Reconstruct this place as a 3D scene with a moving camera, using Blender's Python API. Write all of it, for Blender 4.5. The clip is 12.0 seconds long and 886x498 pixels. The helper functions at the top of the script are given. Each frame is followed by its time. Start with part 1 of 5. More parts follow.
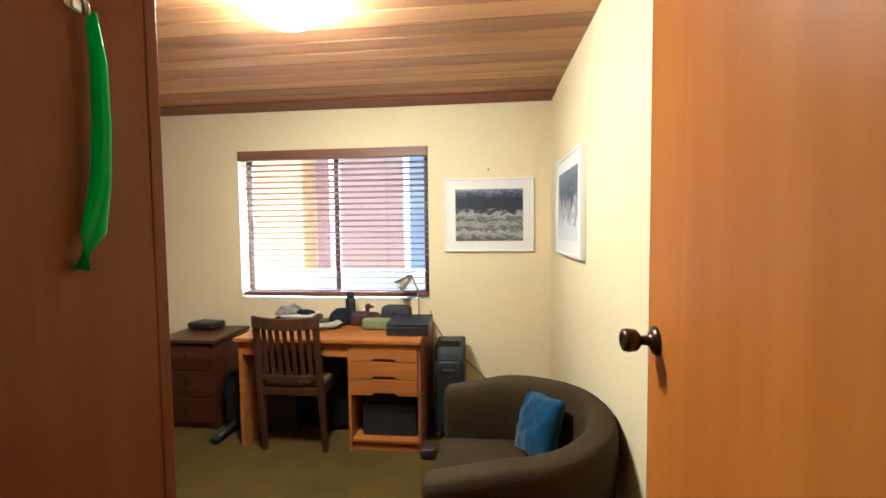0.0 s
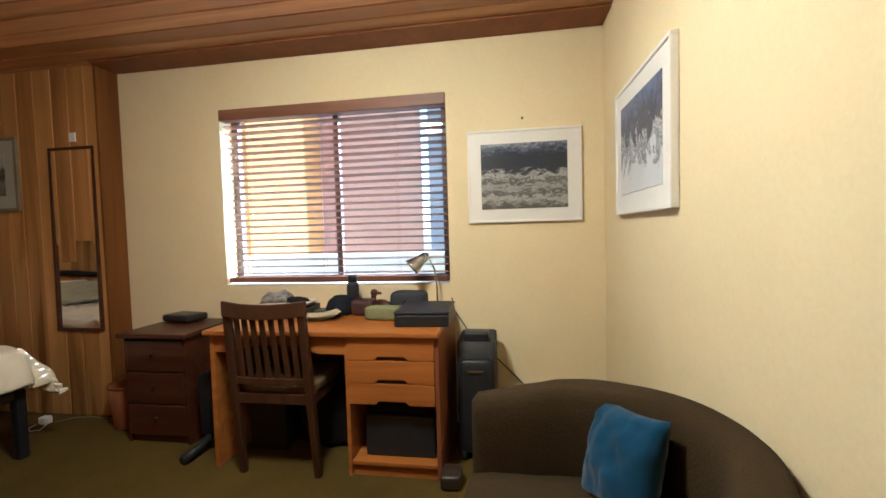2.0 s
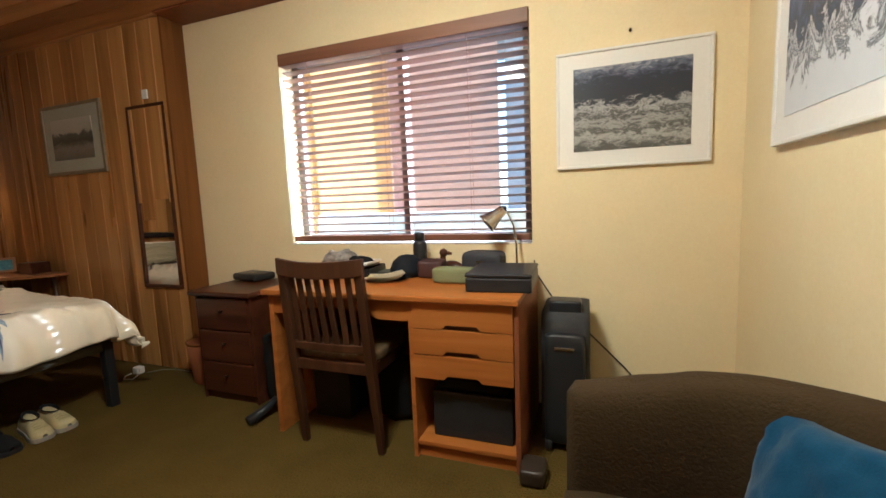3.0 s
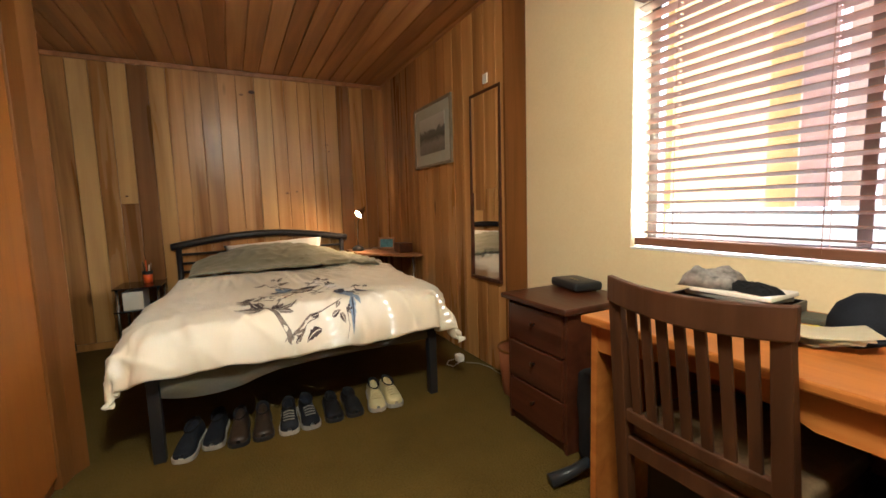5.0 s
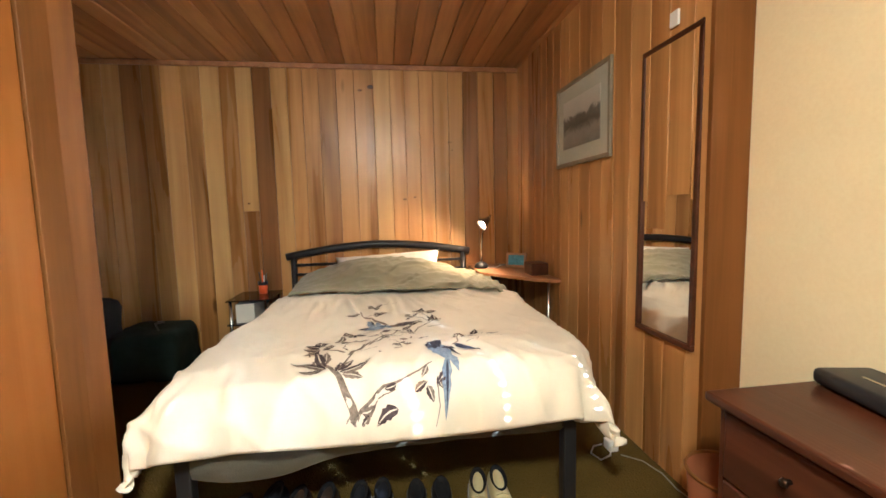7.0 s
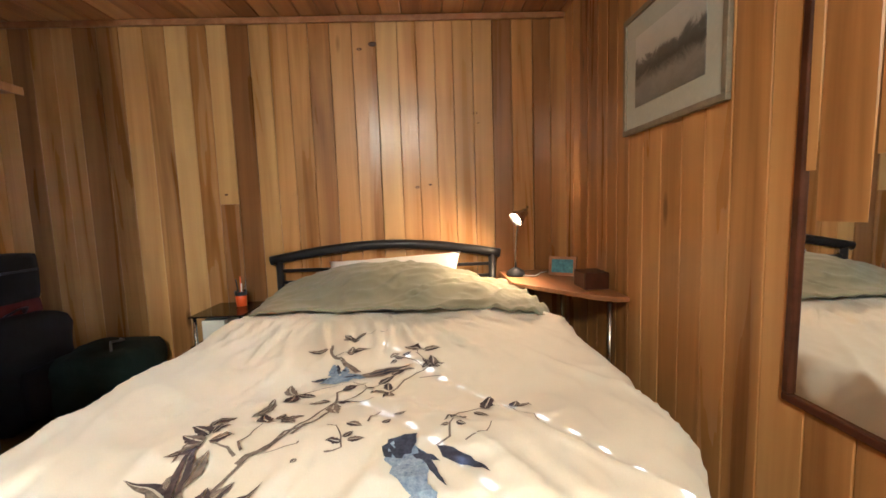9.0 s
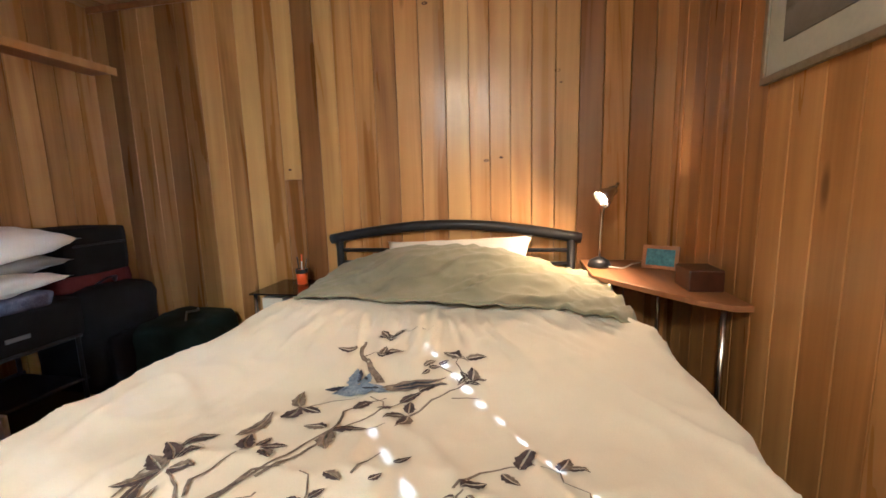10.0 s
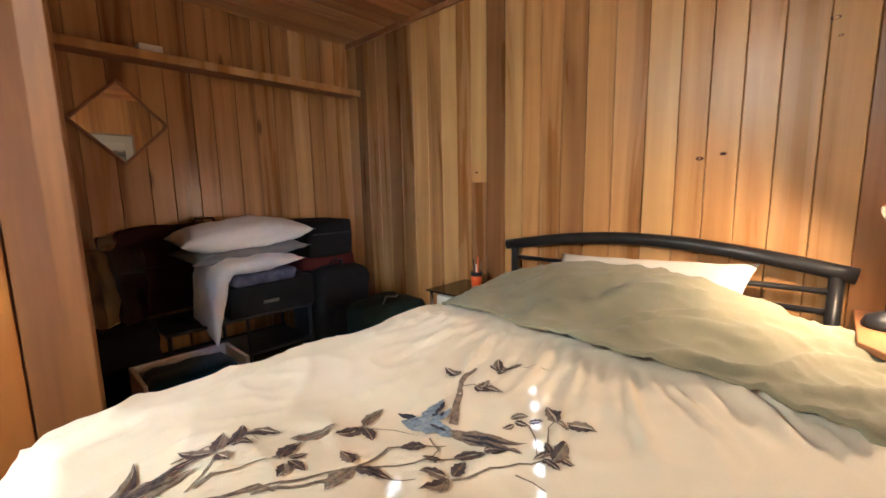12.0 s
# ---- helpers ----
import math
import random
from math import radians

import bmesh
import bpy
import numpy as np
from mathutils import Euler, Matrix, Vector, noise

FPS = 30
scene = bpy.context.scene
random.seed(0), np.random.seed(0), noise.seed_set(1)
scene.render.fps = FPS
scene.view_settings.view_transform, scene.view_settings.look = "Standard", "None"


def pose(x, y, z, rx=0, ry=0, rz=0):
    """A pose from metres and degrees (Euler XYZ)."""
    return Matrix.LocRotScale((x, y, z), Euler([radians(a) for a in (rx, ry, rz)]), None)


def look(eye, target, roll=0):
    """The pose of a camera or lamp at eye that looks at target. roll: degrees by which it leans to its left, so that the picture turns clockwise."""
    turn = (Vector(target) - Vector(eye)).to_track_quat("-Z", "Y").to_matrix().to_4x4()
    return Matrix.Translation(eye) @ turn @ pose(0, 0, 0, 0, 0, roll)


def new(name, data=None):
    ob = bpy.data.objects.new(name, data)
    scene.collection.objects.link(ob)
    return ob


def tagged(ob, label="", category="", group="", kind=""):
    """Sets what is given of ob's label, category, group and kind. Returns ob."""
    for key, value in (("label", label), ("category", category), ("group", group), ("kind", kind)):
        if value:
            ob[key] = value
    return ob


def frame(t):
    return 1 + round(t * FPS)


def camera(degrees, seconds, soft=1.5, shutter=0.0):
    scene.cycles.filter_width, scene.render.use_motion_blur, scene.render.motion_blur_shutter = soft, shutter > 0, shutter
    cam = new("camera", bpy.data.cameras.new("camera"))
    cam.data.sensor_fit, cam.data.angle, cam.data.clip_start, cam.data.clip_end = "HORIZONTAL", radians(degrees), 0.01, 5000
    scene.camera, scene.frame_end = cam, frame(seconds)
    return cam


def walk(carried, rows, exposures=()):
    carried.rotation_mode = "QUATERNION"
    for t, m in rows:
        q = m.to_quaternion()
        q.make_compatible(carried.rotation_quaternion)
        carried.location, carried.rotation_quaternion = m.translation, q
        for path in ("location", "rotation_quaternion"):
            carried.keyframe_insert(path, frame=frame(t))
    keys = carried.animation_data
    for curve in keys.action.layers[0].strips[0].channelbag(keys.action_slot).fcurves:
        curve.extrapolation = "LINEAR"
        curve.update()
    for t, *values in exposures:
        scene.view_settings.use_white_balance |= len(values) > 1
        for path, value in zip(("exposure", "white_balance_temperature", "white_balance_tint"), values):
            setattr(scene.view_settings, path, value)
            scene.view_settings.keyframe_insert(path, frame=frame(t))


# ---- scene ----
cam = camera(94.1, 12.0, 1.6)
PATH = [
    (0, (0.253, 0.265, 1.44), (0.049, 2.252, 1.342), -0.6),
    (0.5, (0.232, 0.389, 1.411), (0.026, 2.376, 1.317), -0.9),
    (1, (0.214, 0.548, 1.353), (-0.022, 2.533, 1.269), -1.4),
    (1.5, (0.2, 0.737, 1.284), (-0.061, 2.719, 1.226), -2.1),
    (2, (0.183, 0.886, 1.218), (-0.131, 2.859, 1.133), -1.6),
    (2.5, (0.138, 1.043, 1.154), (-0.298, 2.988, 0.998), -1.8),
    (2.7, (0.127, 1.126, 1.13), (-0.39, 3.049, 0.936), -2.0),
    (4.3, (-0.164, 1.611, 1.115), (-1.651, 2.928, 0.887), -2.6),
    (4.5, (-0.232, 1.678, 1.12), (-1.824, 2.868, 0.903), -2.3),
    (5, (-0.402, 1.761, 1.113), (-2.174, 2.666, 0.907), -1.7),
    (5.5, (-0.59, 1.873, 1.124), (-2.479, 2.502, 0.926), -1.1),
    (6, (-0.755, 1.92, 1.146), (-2.691, 2.376, 0.943), -0.3),
    (6.5, (-0.954, 2.002, 1.149), (-2.908, 2.381, 0.952), -0.9),
    (7, (-1.132, 2.106, 1.182), (-3.105, 2.376, 0.995), -1.4),
    (8.8, (-1.815, 2.315, 1.126), (-3.806, 2.389, 0.95), -1.1),
    (9, (-1.901, 2.352, 1.139), (-3.89, 2.411, 0.942), -1.9),
    (9.5, (-2.058, 2.409, 1.129), (-4.039, 2.307, 0.874), -2.1),
    (10, (-2.218, 2.479, 1.134), (-4.161, 2.108, 0.839), -1.6),
    (10.5, (-2.328, 2.54, 1.14), (-4.203, 1.922, 0.823), -1.8),
    (11, (-2.419, 2.595, 1.149), (-4.177, 1.7, 0.821), -2.3),
    (11.5, (-2.504, 2.672, 1.165), (-4.102, 1.512, 0.847), -1.8),
    (12, (-2.559, 2.731, 1.172), (-3.997, 1.371, 0.884), -1.1),
]
EXPOSURES = [(0.0, 3.45, 4350, 5), (1.0, 3.3, 4350, 5), (2.0, 3.08, 4500, 5), (2.5, 3.12, 4550, 5), (4.5, 3.45, 4760, 5), (5.5, 3.8, 4820, 5), (6.5, 4.25, 4560, 5), (7.0, 4.33, 4580, 5), (9.5, 4.33, 4500, 5), (12.0, 4.42, 4450, 5)]
walk(cam, [(t, look(eye, target, roll)) for t, eye, target, roll in PATH], EXPOSURES)

# ---- world, sun, exposure ----
SUN_DIR = Vector((0.735, 0.49, 0.47)).normalized()
world = bpy.data.worlds.new("sky")
scene.world = world
world.use_nodes = True
wn = world.node_tree.nodes
sky = wn.new("ShaderNodeTexSky")
sky.sky_type, sky.sun_disc = "NISHITA", False
sky.sun_elevation = math.asin(SUN_DIR.z)
sky.sun_rotation = math.atan2(SUN_DIR.x, SUN_DIR.y)
wn["Background"].inputs["Strength"].default_value = 0.12
world.node_tree.links.new(sky.outputs[0], wn["Background"].inputs["Color"])
sun = new("sun", bpy.data.lights.new("sun", "SUN"))
sun.data.energy, sun.data.angle, sun.data.color = 5.0, radians(0.5), (1.0, 0.96, 0.91)
sun.matrix_basis = look((0, 8, 12), Vector((0, 8, 12)) - SUN_DIR)
CEILING_GLOW, BEDLAMP_GLOW = 22.0, 115.0

# ---- materials ----


def base_mat(name, rough=0.6, metal=0.0):
    m = bpy.data.materials.new(name)
    m.use_nodes = True
    b = m.node_tree.nodes["Principled BSDF"]
    b.inputs["Roughness"].default_value, b.inputs["Metallic"].default_value = rough, metal
    return m, m.node_tree.nodes, m.node_tree.links, b


def node(nodes, kind, **values):
    n = nodes.new(kind)
    for key, value in values.items():
        n.inputs[key].default_value = value
    return n


def ramp(nodes, stops):
    r = nodes.new("ShaderNodeValToRGB")
    e = r.color_ramp.elements
    for i, (pos, col) in enumerate(stops):
        el = e[i] if i < 2 else e.new(pos)
        el.position, el.color = pos, (*col, 1)
    return r


def coords(nodes, links, scale, piece=False, jitter=7.0):
    """Object coordinates stretched by scale; each piece gets its own stretch of the pattern."""
    tc = nodes.new("ShaderNodeTexCoord")
    mp = nodes.new("ShaderNodeMapping")
    mp.inputs["Scale"].default_value = scale
    links.new(tc.outputs["Object"], mp.inputs["Vector"])
    if piece:
        src = nodes.new("ShaderNodeObjectInfo").outputs["Random"] if piece == "object" else nodes.new("ShaderNodeNewGeometry").outputs["Random Per Island"]
        mul = nodes.new("ShaderNodeMath")
        mul.operation = "MULTIPLY"
        mul.inputs[1].default_value = jitter * 13
        links.new(src, mul.inputs[0])
        links.new(mul.outputs[0], mp.inputs["Location"])
        return mp.outputs[0], src
    return mp.outputs[0], None


def bumped(nodes, links, b, height, strength, distance):
    bp = node(nodes, "ShaderNodeBump", Strength=strength, Distance=distance)
    links.new(height, bp.inputs["Height"])
    links.new(bp.outputs[0], b.inputs["Normal"])


def wood(name, dark, mid, light, axis="z", rough=0.45, piece="", spread=0.5, grain=1.0, knots=False, gloss=0.5):
    m, nodes, links, b = base_mat(name, rough)
    b.inputs["Specular IOR Level"].default_value = gloss
    along, across = 0.9 * grain, 14.0 * grain
    sc = {"x": (along, across, across), "y": (across, along, across), "z": (across, across, along)}[axis]
    vec, rnd = coords(nodes, links, sc, piece)
    n1 = node(nodes, "ShaderNodeTexNoise", Scale=1.0, Detail=3.5, Roughness=0.5, Distortion=0.7)
    links.new(vec, n1.inputs["Vector"])
    fine = node(nodes, "ShaderNodeMapping")
    fine.inputs["Scale"].default_value = (9, 9, 9) if axis == "" else tuple(1.4 if a == axis else 7 for a in "xyz")
    links.new(vec, fine.inputs["Vector"])
    n2 = node(nodes, "ShaderNodeTexNoise", Scale=1.0, Detail=3.0, Roughness=0.7)
    links.new(fine.outputs[0], n2.inputs["Vector"])
    mix = nodes.new("ShaderNodeMix")
    mix.data_type = "FLOAT"
    mix.inputs[0].default_value = 0.14
    links.new(n1.outputs["Fac"], mix.inputs[2])
    links.new(n2.outputs["Fac"], mix.inputs[3])
    val = mix.outputs[0]
    if rnd is not None:
        off = nodes.new("ShaderNodeMath")
        off.operation = "MULTIPLY_ADD"
        off.inputs[1].default_value, off.inputs[2].default_value = spread, -spread / 2
        links.new(rnd, off.inputs[0])
        add = nodes.new("ShaderNodeMath")
        links.new(off.outputs[0], add.inputs[0])
        links.new(val, add.inputs[1])
        val = add.outputs[0]
    r = ramp(nodes, [(0.25, dark), (0.75, light), (0.5, mid)])
    links.new(val, r.inputs[0])
    col = r.outputs[0]
    if knots:
        v = node(nodes, "ShaderNodeTexVoronoi", Scale=1.0, Randomness=1.0)
        kv, _ = coords(nodes, links, {"x": (1.1, 4, 4), "y": (4, 1.1, 4), "z": (4, 4, 1.1)}[axis], piece)
        links.new(kv, v.inputs["Vector"])
        kr = ramp(nodes, [(0.035, (0.25, 0.2, 0.18)), (0.09, (1, 1, 1))])
        links.new(v.outputs["Distance"], kr.inputs[0])
        mx = nodes.new("ShaderNodeMix")
        mx.data_type, mx.blend_type = "RGBA", "MULTIPLY"
        mx.inputs[0].default_value = 0.8
        links.new(col, mx.inputs[6])
        links.new(kr.outputs[0], mx.inputs[7])
        col = mx.outputs[2]
    links.new(col, b.inputs["Base Color"])
    rr = node(nodes, "ShaderNodeMapRange")
    rr.inputs["To Min"].default_value, rr.inputs["To Max"].default_value = rough - 0.08, rough + 0.14
    links.new(n1.outputs["Fac"], rr.inputs["Value"])
    links.new(rr.outputs[0], b.inputs["Roughness"])
    bumped(nodes, links, b, n2.outputs["Fac"], 0.25, 0.002)
    return m


def mottled(name, a, c, scale=4.0, rough=0.7, fine=120.0, bump=0.2, depth=0.002, metal=0.0, sheen=0.0, stretch=(1, 1, 1)):
    """Two-scale mottling with a fine relief: paint, cloth, plastic, metal."""
    m, nodes, links, b = base_mat(name, rough, metal)
    if rough >= 0.75:
        b.inputs["Specular IOR Level"].default_value = 0.15
    vec, _ = coords(nodes, links, stretch)
    n1 = node(nodes, "ShaderNodeTexNoise", Scale=scale, Detail=4.0, Roughness=0.6)
    n2 = node(nodes, "ShaderNodeTexNoise", Scale=fine, Detail=2.0, Roughness=0.6)
    links.new(vec, n1.inputs["Vector"])
    links.new(vec, n2.inputs["Vector"])
    mix = nodes.new("ShaderNodeMix")
    mix.data_type = "FLOAT"
    mix.inputs[0].default_value = 0.4
    links.new(n1.outputs["Fac"], mix.inputs[2])
    links.new(n2.outputs["Fac"], mix.inputs[3])
    r = ramp(nodes, [(0.3, a), (0.7, c)])
    links.new(mix.outputs[0], r.inputs[0])
    links.new(r.outputs[0], b.inputs["Base Color"])
    if sheen:
        b.inputs["Sheen Weight"].default_value = sheen
    if bump:
        bumped(nodes, links, b, n2.outputs["Fac"], bump, depth)
    return m


def glow(name, colour, strength):
    m, nodes, links, b = base_mat(name, 0.4)
    b.inputs["Base Color"].default_value = (*colour, 1)
    b.inputs["Emission Color"].default_value = (*colour, 1)
    b.inputs["Emission Strength"].default_value = strength
    return m


def clear(name, colour=(1, 1, 1), rough=0.0, ior=1.45):
    m, nodes, links, b = base_mat(name, rough)
    b.inputs["Base Color"].default_value = (*colour, 1)
    b.inputs["Transmission Weight"].default_value, b.inputs["IOR"].default_value = 1.0, ior
    return m


CEDAR = wood("cedar_board", (0.20, 0.088, 0.023), (0.42, 0.212, 0.059), (0.57, 0.325, 0.103), "z", 0.27, "object", 0.30, grain=0.6, knots=True, gloss=0.36)
CEDAR_PALE = wood("pale_cedar_board", (0.30, 0.150, 0.042), (0.46, 0.265, 0.085), (0.60, 0.37, 0.13), "z", 0.27, "object", 0.24, grain=0.6, gloss=0.36)
CEDAR_DARK = wood("dark_cedar_board", (0.12, 0.050, 0.014), (0.215, 0.096, 0.027), (0.31, 0.15, 0.045), "z", 0.27, "object", 0.26, grain=0.6, gloss=0.36)
CEDAR_CEILING = wood("cedar_ceiling", (0.27, 0.122, 0.04), (0.43, 0.215, 0.075), (0.58, 0.32, 0.12), "x", 0.36, "island", 0.5)
PLY = wood("orange_ply", (0.36, 0.118, 0.008), (0.42, 0.142, 0.011), (0.47, 0.17, 0.016), "z", 0.36, grain=0.6, gloss=0.08)
WARDROBE_PLY = wood("wardrobe_ply", (0.24, 0.080, 0.011), (0.29, 0.10, 0.014), (0.34, 0.125, 0.02), "z", 0.36, grain=0.6, gloss=0.1)
POST_WOOD = wood("post_cedar", (0.10, 0.037, 0.006), (0.15, 0.058, 0.010), (0.20, 0.082, 0.016), "z", 0.5, gloss=0.2)
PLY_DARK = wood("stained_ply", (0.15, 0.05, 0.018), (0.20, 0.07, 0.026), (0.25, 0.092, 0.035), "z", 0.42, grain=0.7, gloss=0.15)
DESK_WOOD = wood("desk_pine", (0.25, 0.083, 0.012), (0.35, 0.125, 0.019), (0.44, 0.175, 0.032), "x", 0.32, gloss=0.2)
DARK_WOOD = wood("mahogany", (0.026, 0.008, 0.003), (0.055, 0.017, 0.007), (0.09, 0.03, 0.012), "x", 0.3, gloss=0.35)
CHAIR_WOOD = wood("chair_wood", (0.028, 0.011, 0.004), (0.048, 0.019, 0.007), (0.075, 0.031, 0.011), "z", 0.5, gloss=0.25)
BLIND_WOOD = wood("blind_wood", (0.11, 0.045, 0.022), (0.17, 0.075, 0.04), (0.23, 0.11, 0.06), "x", 0.45, "object", 0.3)
SLAT_WOOD = wood("slat_wood", (0.12, 0.052, 0.026), (0.18, 0.083, 0.044), (0.24, 0.118, 0.066), "x", 0.4, "object", 0.25)
SHELF_WOOD = wood("shelf_wood", (0.2, 0.08, 0.025), (0.31, 0.135, 0.045), (0.42, 0.2, 0.075), "x", 0.4)
CREAM = mottled("cream_paint", (0.73, 0.605, 0.355), (0.80, 0.69, 0.44), 1.3, 0.75, 90, 0.12, 0.001)
CARPET = mottled("olive_carpet", (0.062, 0.040, 0.006), (0.125, 0.083, 0.015), 1.7, 0.97, 110, 1.0, 0.012)
WHITE_PAINT = mottled("white_paint", (0.74, 0.72, 0.68), (0.8, 0.78, 0.74), 3, 0.5, 60, 0.08, 0.001)
BLACK_METAL = mottled("black_enamel", (0.012, 0.012, 0.014), (0.022, 0.022, 0.024), 9, 0.32, 200, 0.05, 0.0005)
BLACK_PLASTIC = mottled("black_plastic", (0.012, 0.013, 0.015), (0.025, 0.026, 0.03), 8, 0.38, 300, 0.15, 0.0006)
BLACK_CLOTH = mottled("black_nylon", (0.006, 0.006, 0.007), (0.015, 0.015, 0.017), 6, 0.85, 350, 0.5, 0.002)
GREY_CLOTH = mottled("grey_cloth", (0.15, 0.145, 0.13), (0.22, 0.21, 0.19), 4, 0.9, 240, 0.5, 0.002, sheen=0.2)
WHITE_CLOTH = mottled("white_cotton", (0.70, 0.66, 0.60), (0.80, 0.77, 0.71), 3, 0.9, 260, 0.35, 0.0015, sheen=0.2)
DUVET_CLOTH = mottled("ivory_cotton", (0.73, 0.665, 0.53), (0.81, 0.75, 0.62), 2.5, 0.85, 300, 0.3, 0.0012, sheen=0.2)
OLIVE_CLOTH = mottled("olive_cotton", (0.20, 0.19, 0.12), (0.28, 0.265, 0.175), 3, 0.85, 280, 0.35, 0.0015, sheen=0.2)
CHAIR_CLOTH = mottled("brown_velour", (0.030, 0.019, 0.008), (0.050, 0.033, 0.014), 3, 0.9, 130, 0.7, 0.004)
BLUE_CLOTH = mottled("blue_cotton", (0.004, 0.032, 0.08), (0.008, 0.055, 0.125), 5, 0.85, 240, 0.4, 0.0015, sheen=0.2)
BRONZE = mottled("old_bronze", (0.05, 0.03, 0.02), (0.10, 0.065, 0.045), 12, 0.28, 120, 0.08, 0.0006, metal=0.9)
STEEL = mottled("brushed_steel", (0.45, 0.44, 0.42), (0.6, 0.59, 0.57), 10, 0.25, 160, 0.05, 0.0005, metal=1.0)
GROUND_MAT = mottled("dry_grass", (0.15, 0.145, 0.12), (0.24, 0.23, 0.19), 0.4, 1.0, 8, 0.5, 0.05)
LAMP_GLOW = glow("warm_glass_shade", (1.0, 0.79, 0.48), CEILING_GLOW)
BULB_GLOW = glow("warm_bulb", (1.0, 0.56, 0.24), BEDLAMP_GLOW)
ALUMINIUM = mottled("brown_aluminium", (0.055, 0.035, 0.03), (0.085, 0.055, 0.046), 8, 0.5, 120, 0.05, 0.0005)
GLASS = clear("window_glass")
BLACK_PLASTIC.node_tree.nodes["Principled BSDF"].inputs["Specular IOR Level"].default_value = 0.32
BLACK_METAL.node_tree.nodes["Principled BSDF"].inputs["Specular IOR Level"].default_value = 0.28
MIRROR, _n, _l, _b = base_mat("mirror_silver", 0.015, 1.0)
_b.inputs["Base Color"].default_value = (0.86, 0.87, 0.86, 1)

# ---- mesh helpers ----


def block(x0, x1, y0, y1, z0, z1, bevel=0.0, seg=2):
    bm = bmesh.new()
    bmesh.ops.create_cube(bm, size=1.0)
    for v in bm.verts:
        v.co = Vector(((x0 + x1) / 2 + v.co.x * (x1 - x0), (y0 + y1) / 2 + v.co.y * (y1 - y0), (z0 + z1) / 2 + v.co.z * (z1 - z0)))
    if bevel:
        bmesh.ops.bevel(bm, geom=bm.edges[:], offset=bevel, segments=seg, profile=0.5, affect="EDGES")
    return bm


def joined(*bms):
    out = bmesh.new()
    for bm in bms:
        me = bpy.data.meshes.new("t")
        bm.to_mesh(me)
        bm.free()
        out.from_mesh(me)
        bpy.data.meshes.remove(me)
    return out


def moved(bm, m):
    bmesh.ops.transform(bm, matrix=m, verts=bm.verts)
    return bm


def lathe(profile, x=0, y=0, z=0, steps=24):
    """A turned body round z from (radius, height) pairs."""
    bm = bmesh.new()
    rings = []
    for r, h in profile:
        if r < 1e-5:
            rings.append([bm.verts.new((x, y, z + h))])
        else:
            rings.append([bm.verts.new((x + r * math.cos(2 * math.pi * i / steps), y + r * math.sin(2 * math.pi * i / steps), z + h)) for i in range(steps)])
    for a, b in zip(rings, rings[1:]):
        for i in range(steps):
            j = (i + 1) % steps
            if len(a) == 1 and len(b) == 1:
                continue
            if len(a) == 1:
                bm.faces.new((a[0], b[j], b[i]))
            elif len(b) == 1:
                bm.faces.new((a[i], a[j], b[0]))
            else:
                bm.faces.new((a[i], a[j], b[j], b[i]))
    bmesh.ops.recalc_face_normals(bm, faces=bm.faces)
    return bm


def tube(points, radius, steps=8, flat=1.0):
    """A round (or flattened) bar along a line of points, closed at its ends."""
    pts = [Vector(p) for p in points]
    bm = bmesh.new()
    rings = []
    for i, p in enumerate(pts):
        d = (pts[min(i + 1, len(pts) - 1)] - pts[max(i - 1, 0)]).normalized()
        up = Vector((0, 0, 1)) if abs(d.z) < 0.95 else Vector((0, 1, 0))
        s = d.cross(up).normalized()
        u = s.cross(d)
        r = radius[i] if isinstance(radius, (list, tuple)) else radius
        rings.append([bm.verts.new(p + s * r * math.cos(2 * math.pi * k / steps) + u * r * flat * math.sin(2 * math.pi * k / steps)) for k in range(steps)])
    for a, b in zip(rings, rings[1:]):
        for k in range(steps):
            bm.faces.new((a[k], a[(k + 1) % steps], b[(k + 1) % steps], b[k]))
    bm.faces.new(rings[0])
    bm.faces.new(rings[-1])
    bmesh.ops.recalc_face_normals(bm, faces=bm.faces)
    return bm


def slab(outline, z0, z1, bevel=0.0):
    """An upright prism on an outline of (x, y) corners."""
    bm = bmesh.new()
    low = [bm.verts.new((x, y, z0)) for x, y in outline]
    f = bm.faces.new(low)
    ext = bmesh.ops.extrude_face_region(bm, geom=[f])
    for v in ext["geom"]:
        if isinstance(v, bmesh.types.BMVert):
            v.co.z = z1
    bmesh.ops.recalc_face_normals(bm, faces=bm.faces)
    if bevel:
        bmesh.ops.bevel(bm, geom=bm.edges[:], offset=bevel, segments=2, profile=0.5, affect="EDGES")
    return bm


def sheet(nu, nv, fn):
    """A grid surface of points fn(u, v), u and v from 0 to 1."""
    bm = bmesh.new()
    g = [[bm.verts.new(fn(i / nu, j / nv)) for j in range(nv + 1)] for i in range(nu + 1)]
    for i in range(nu):
        for j in range(nv):
            bm.faces.new((g[i][j], g[i + 1][j], g[i + 1][j + 1], g[i][j + 1]))
    return bm


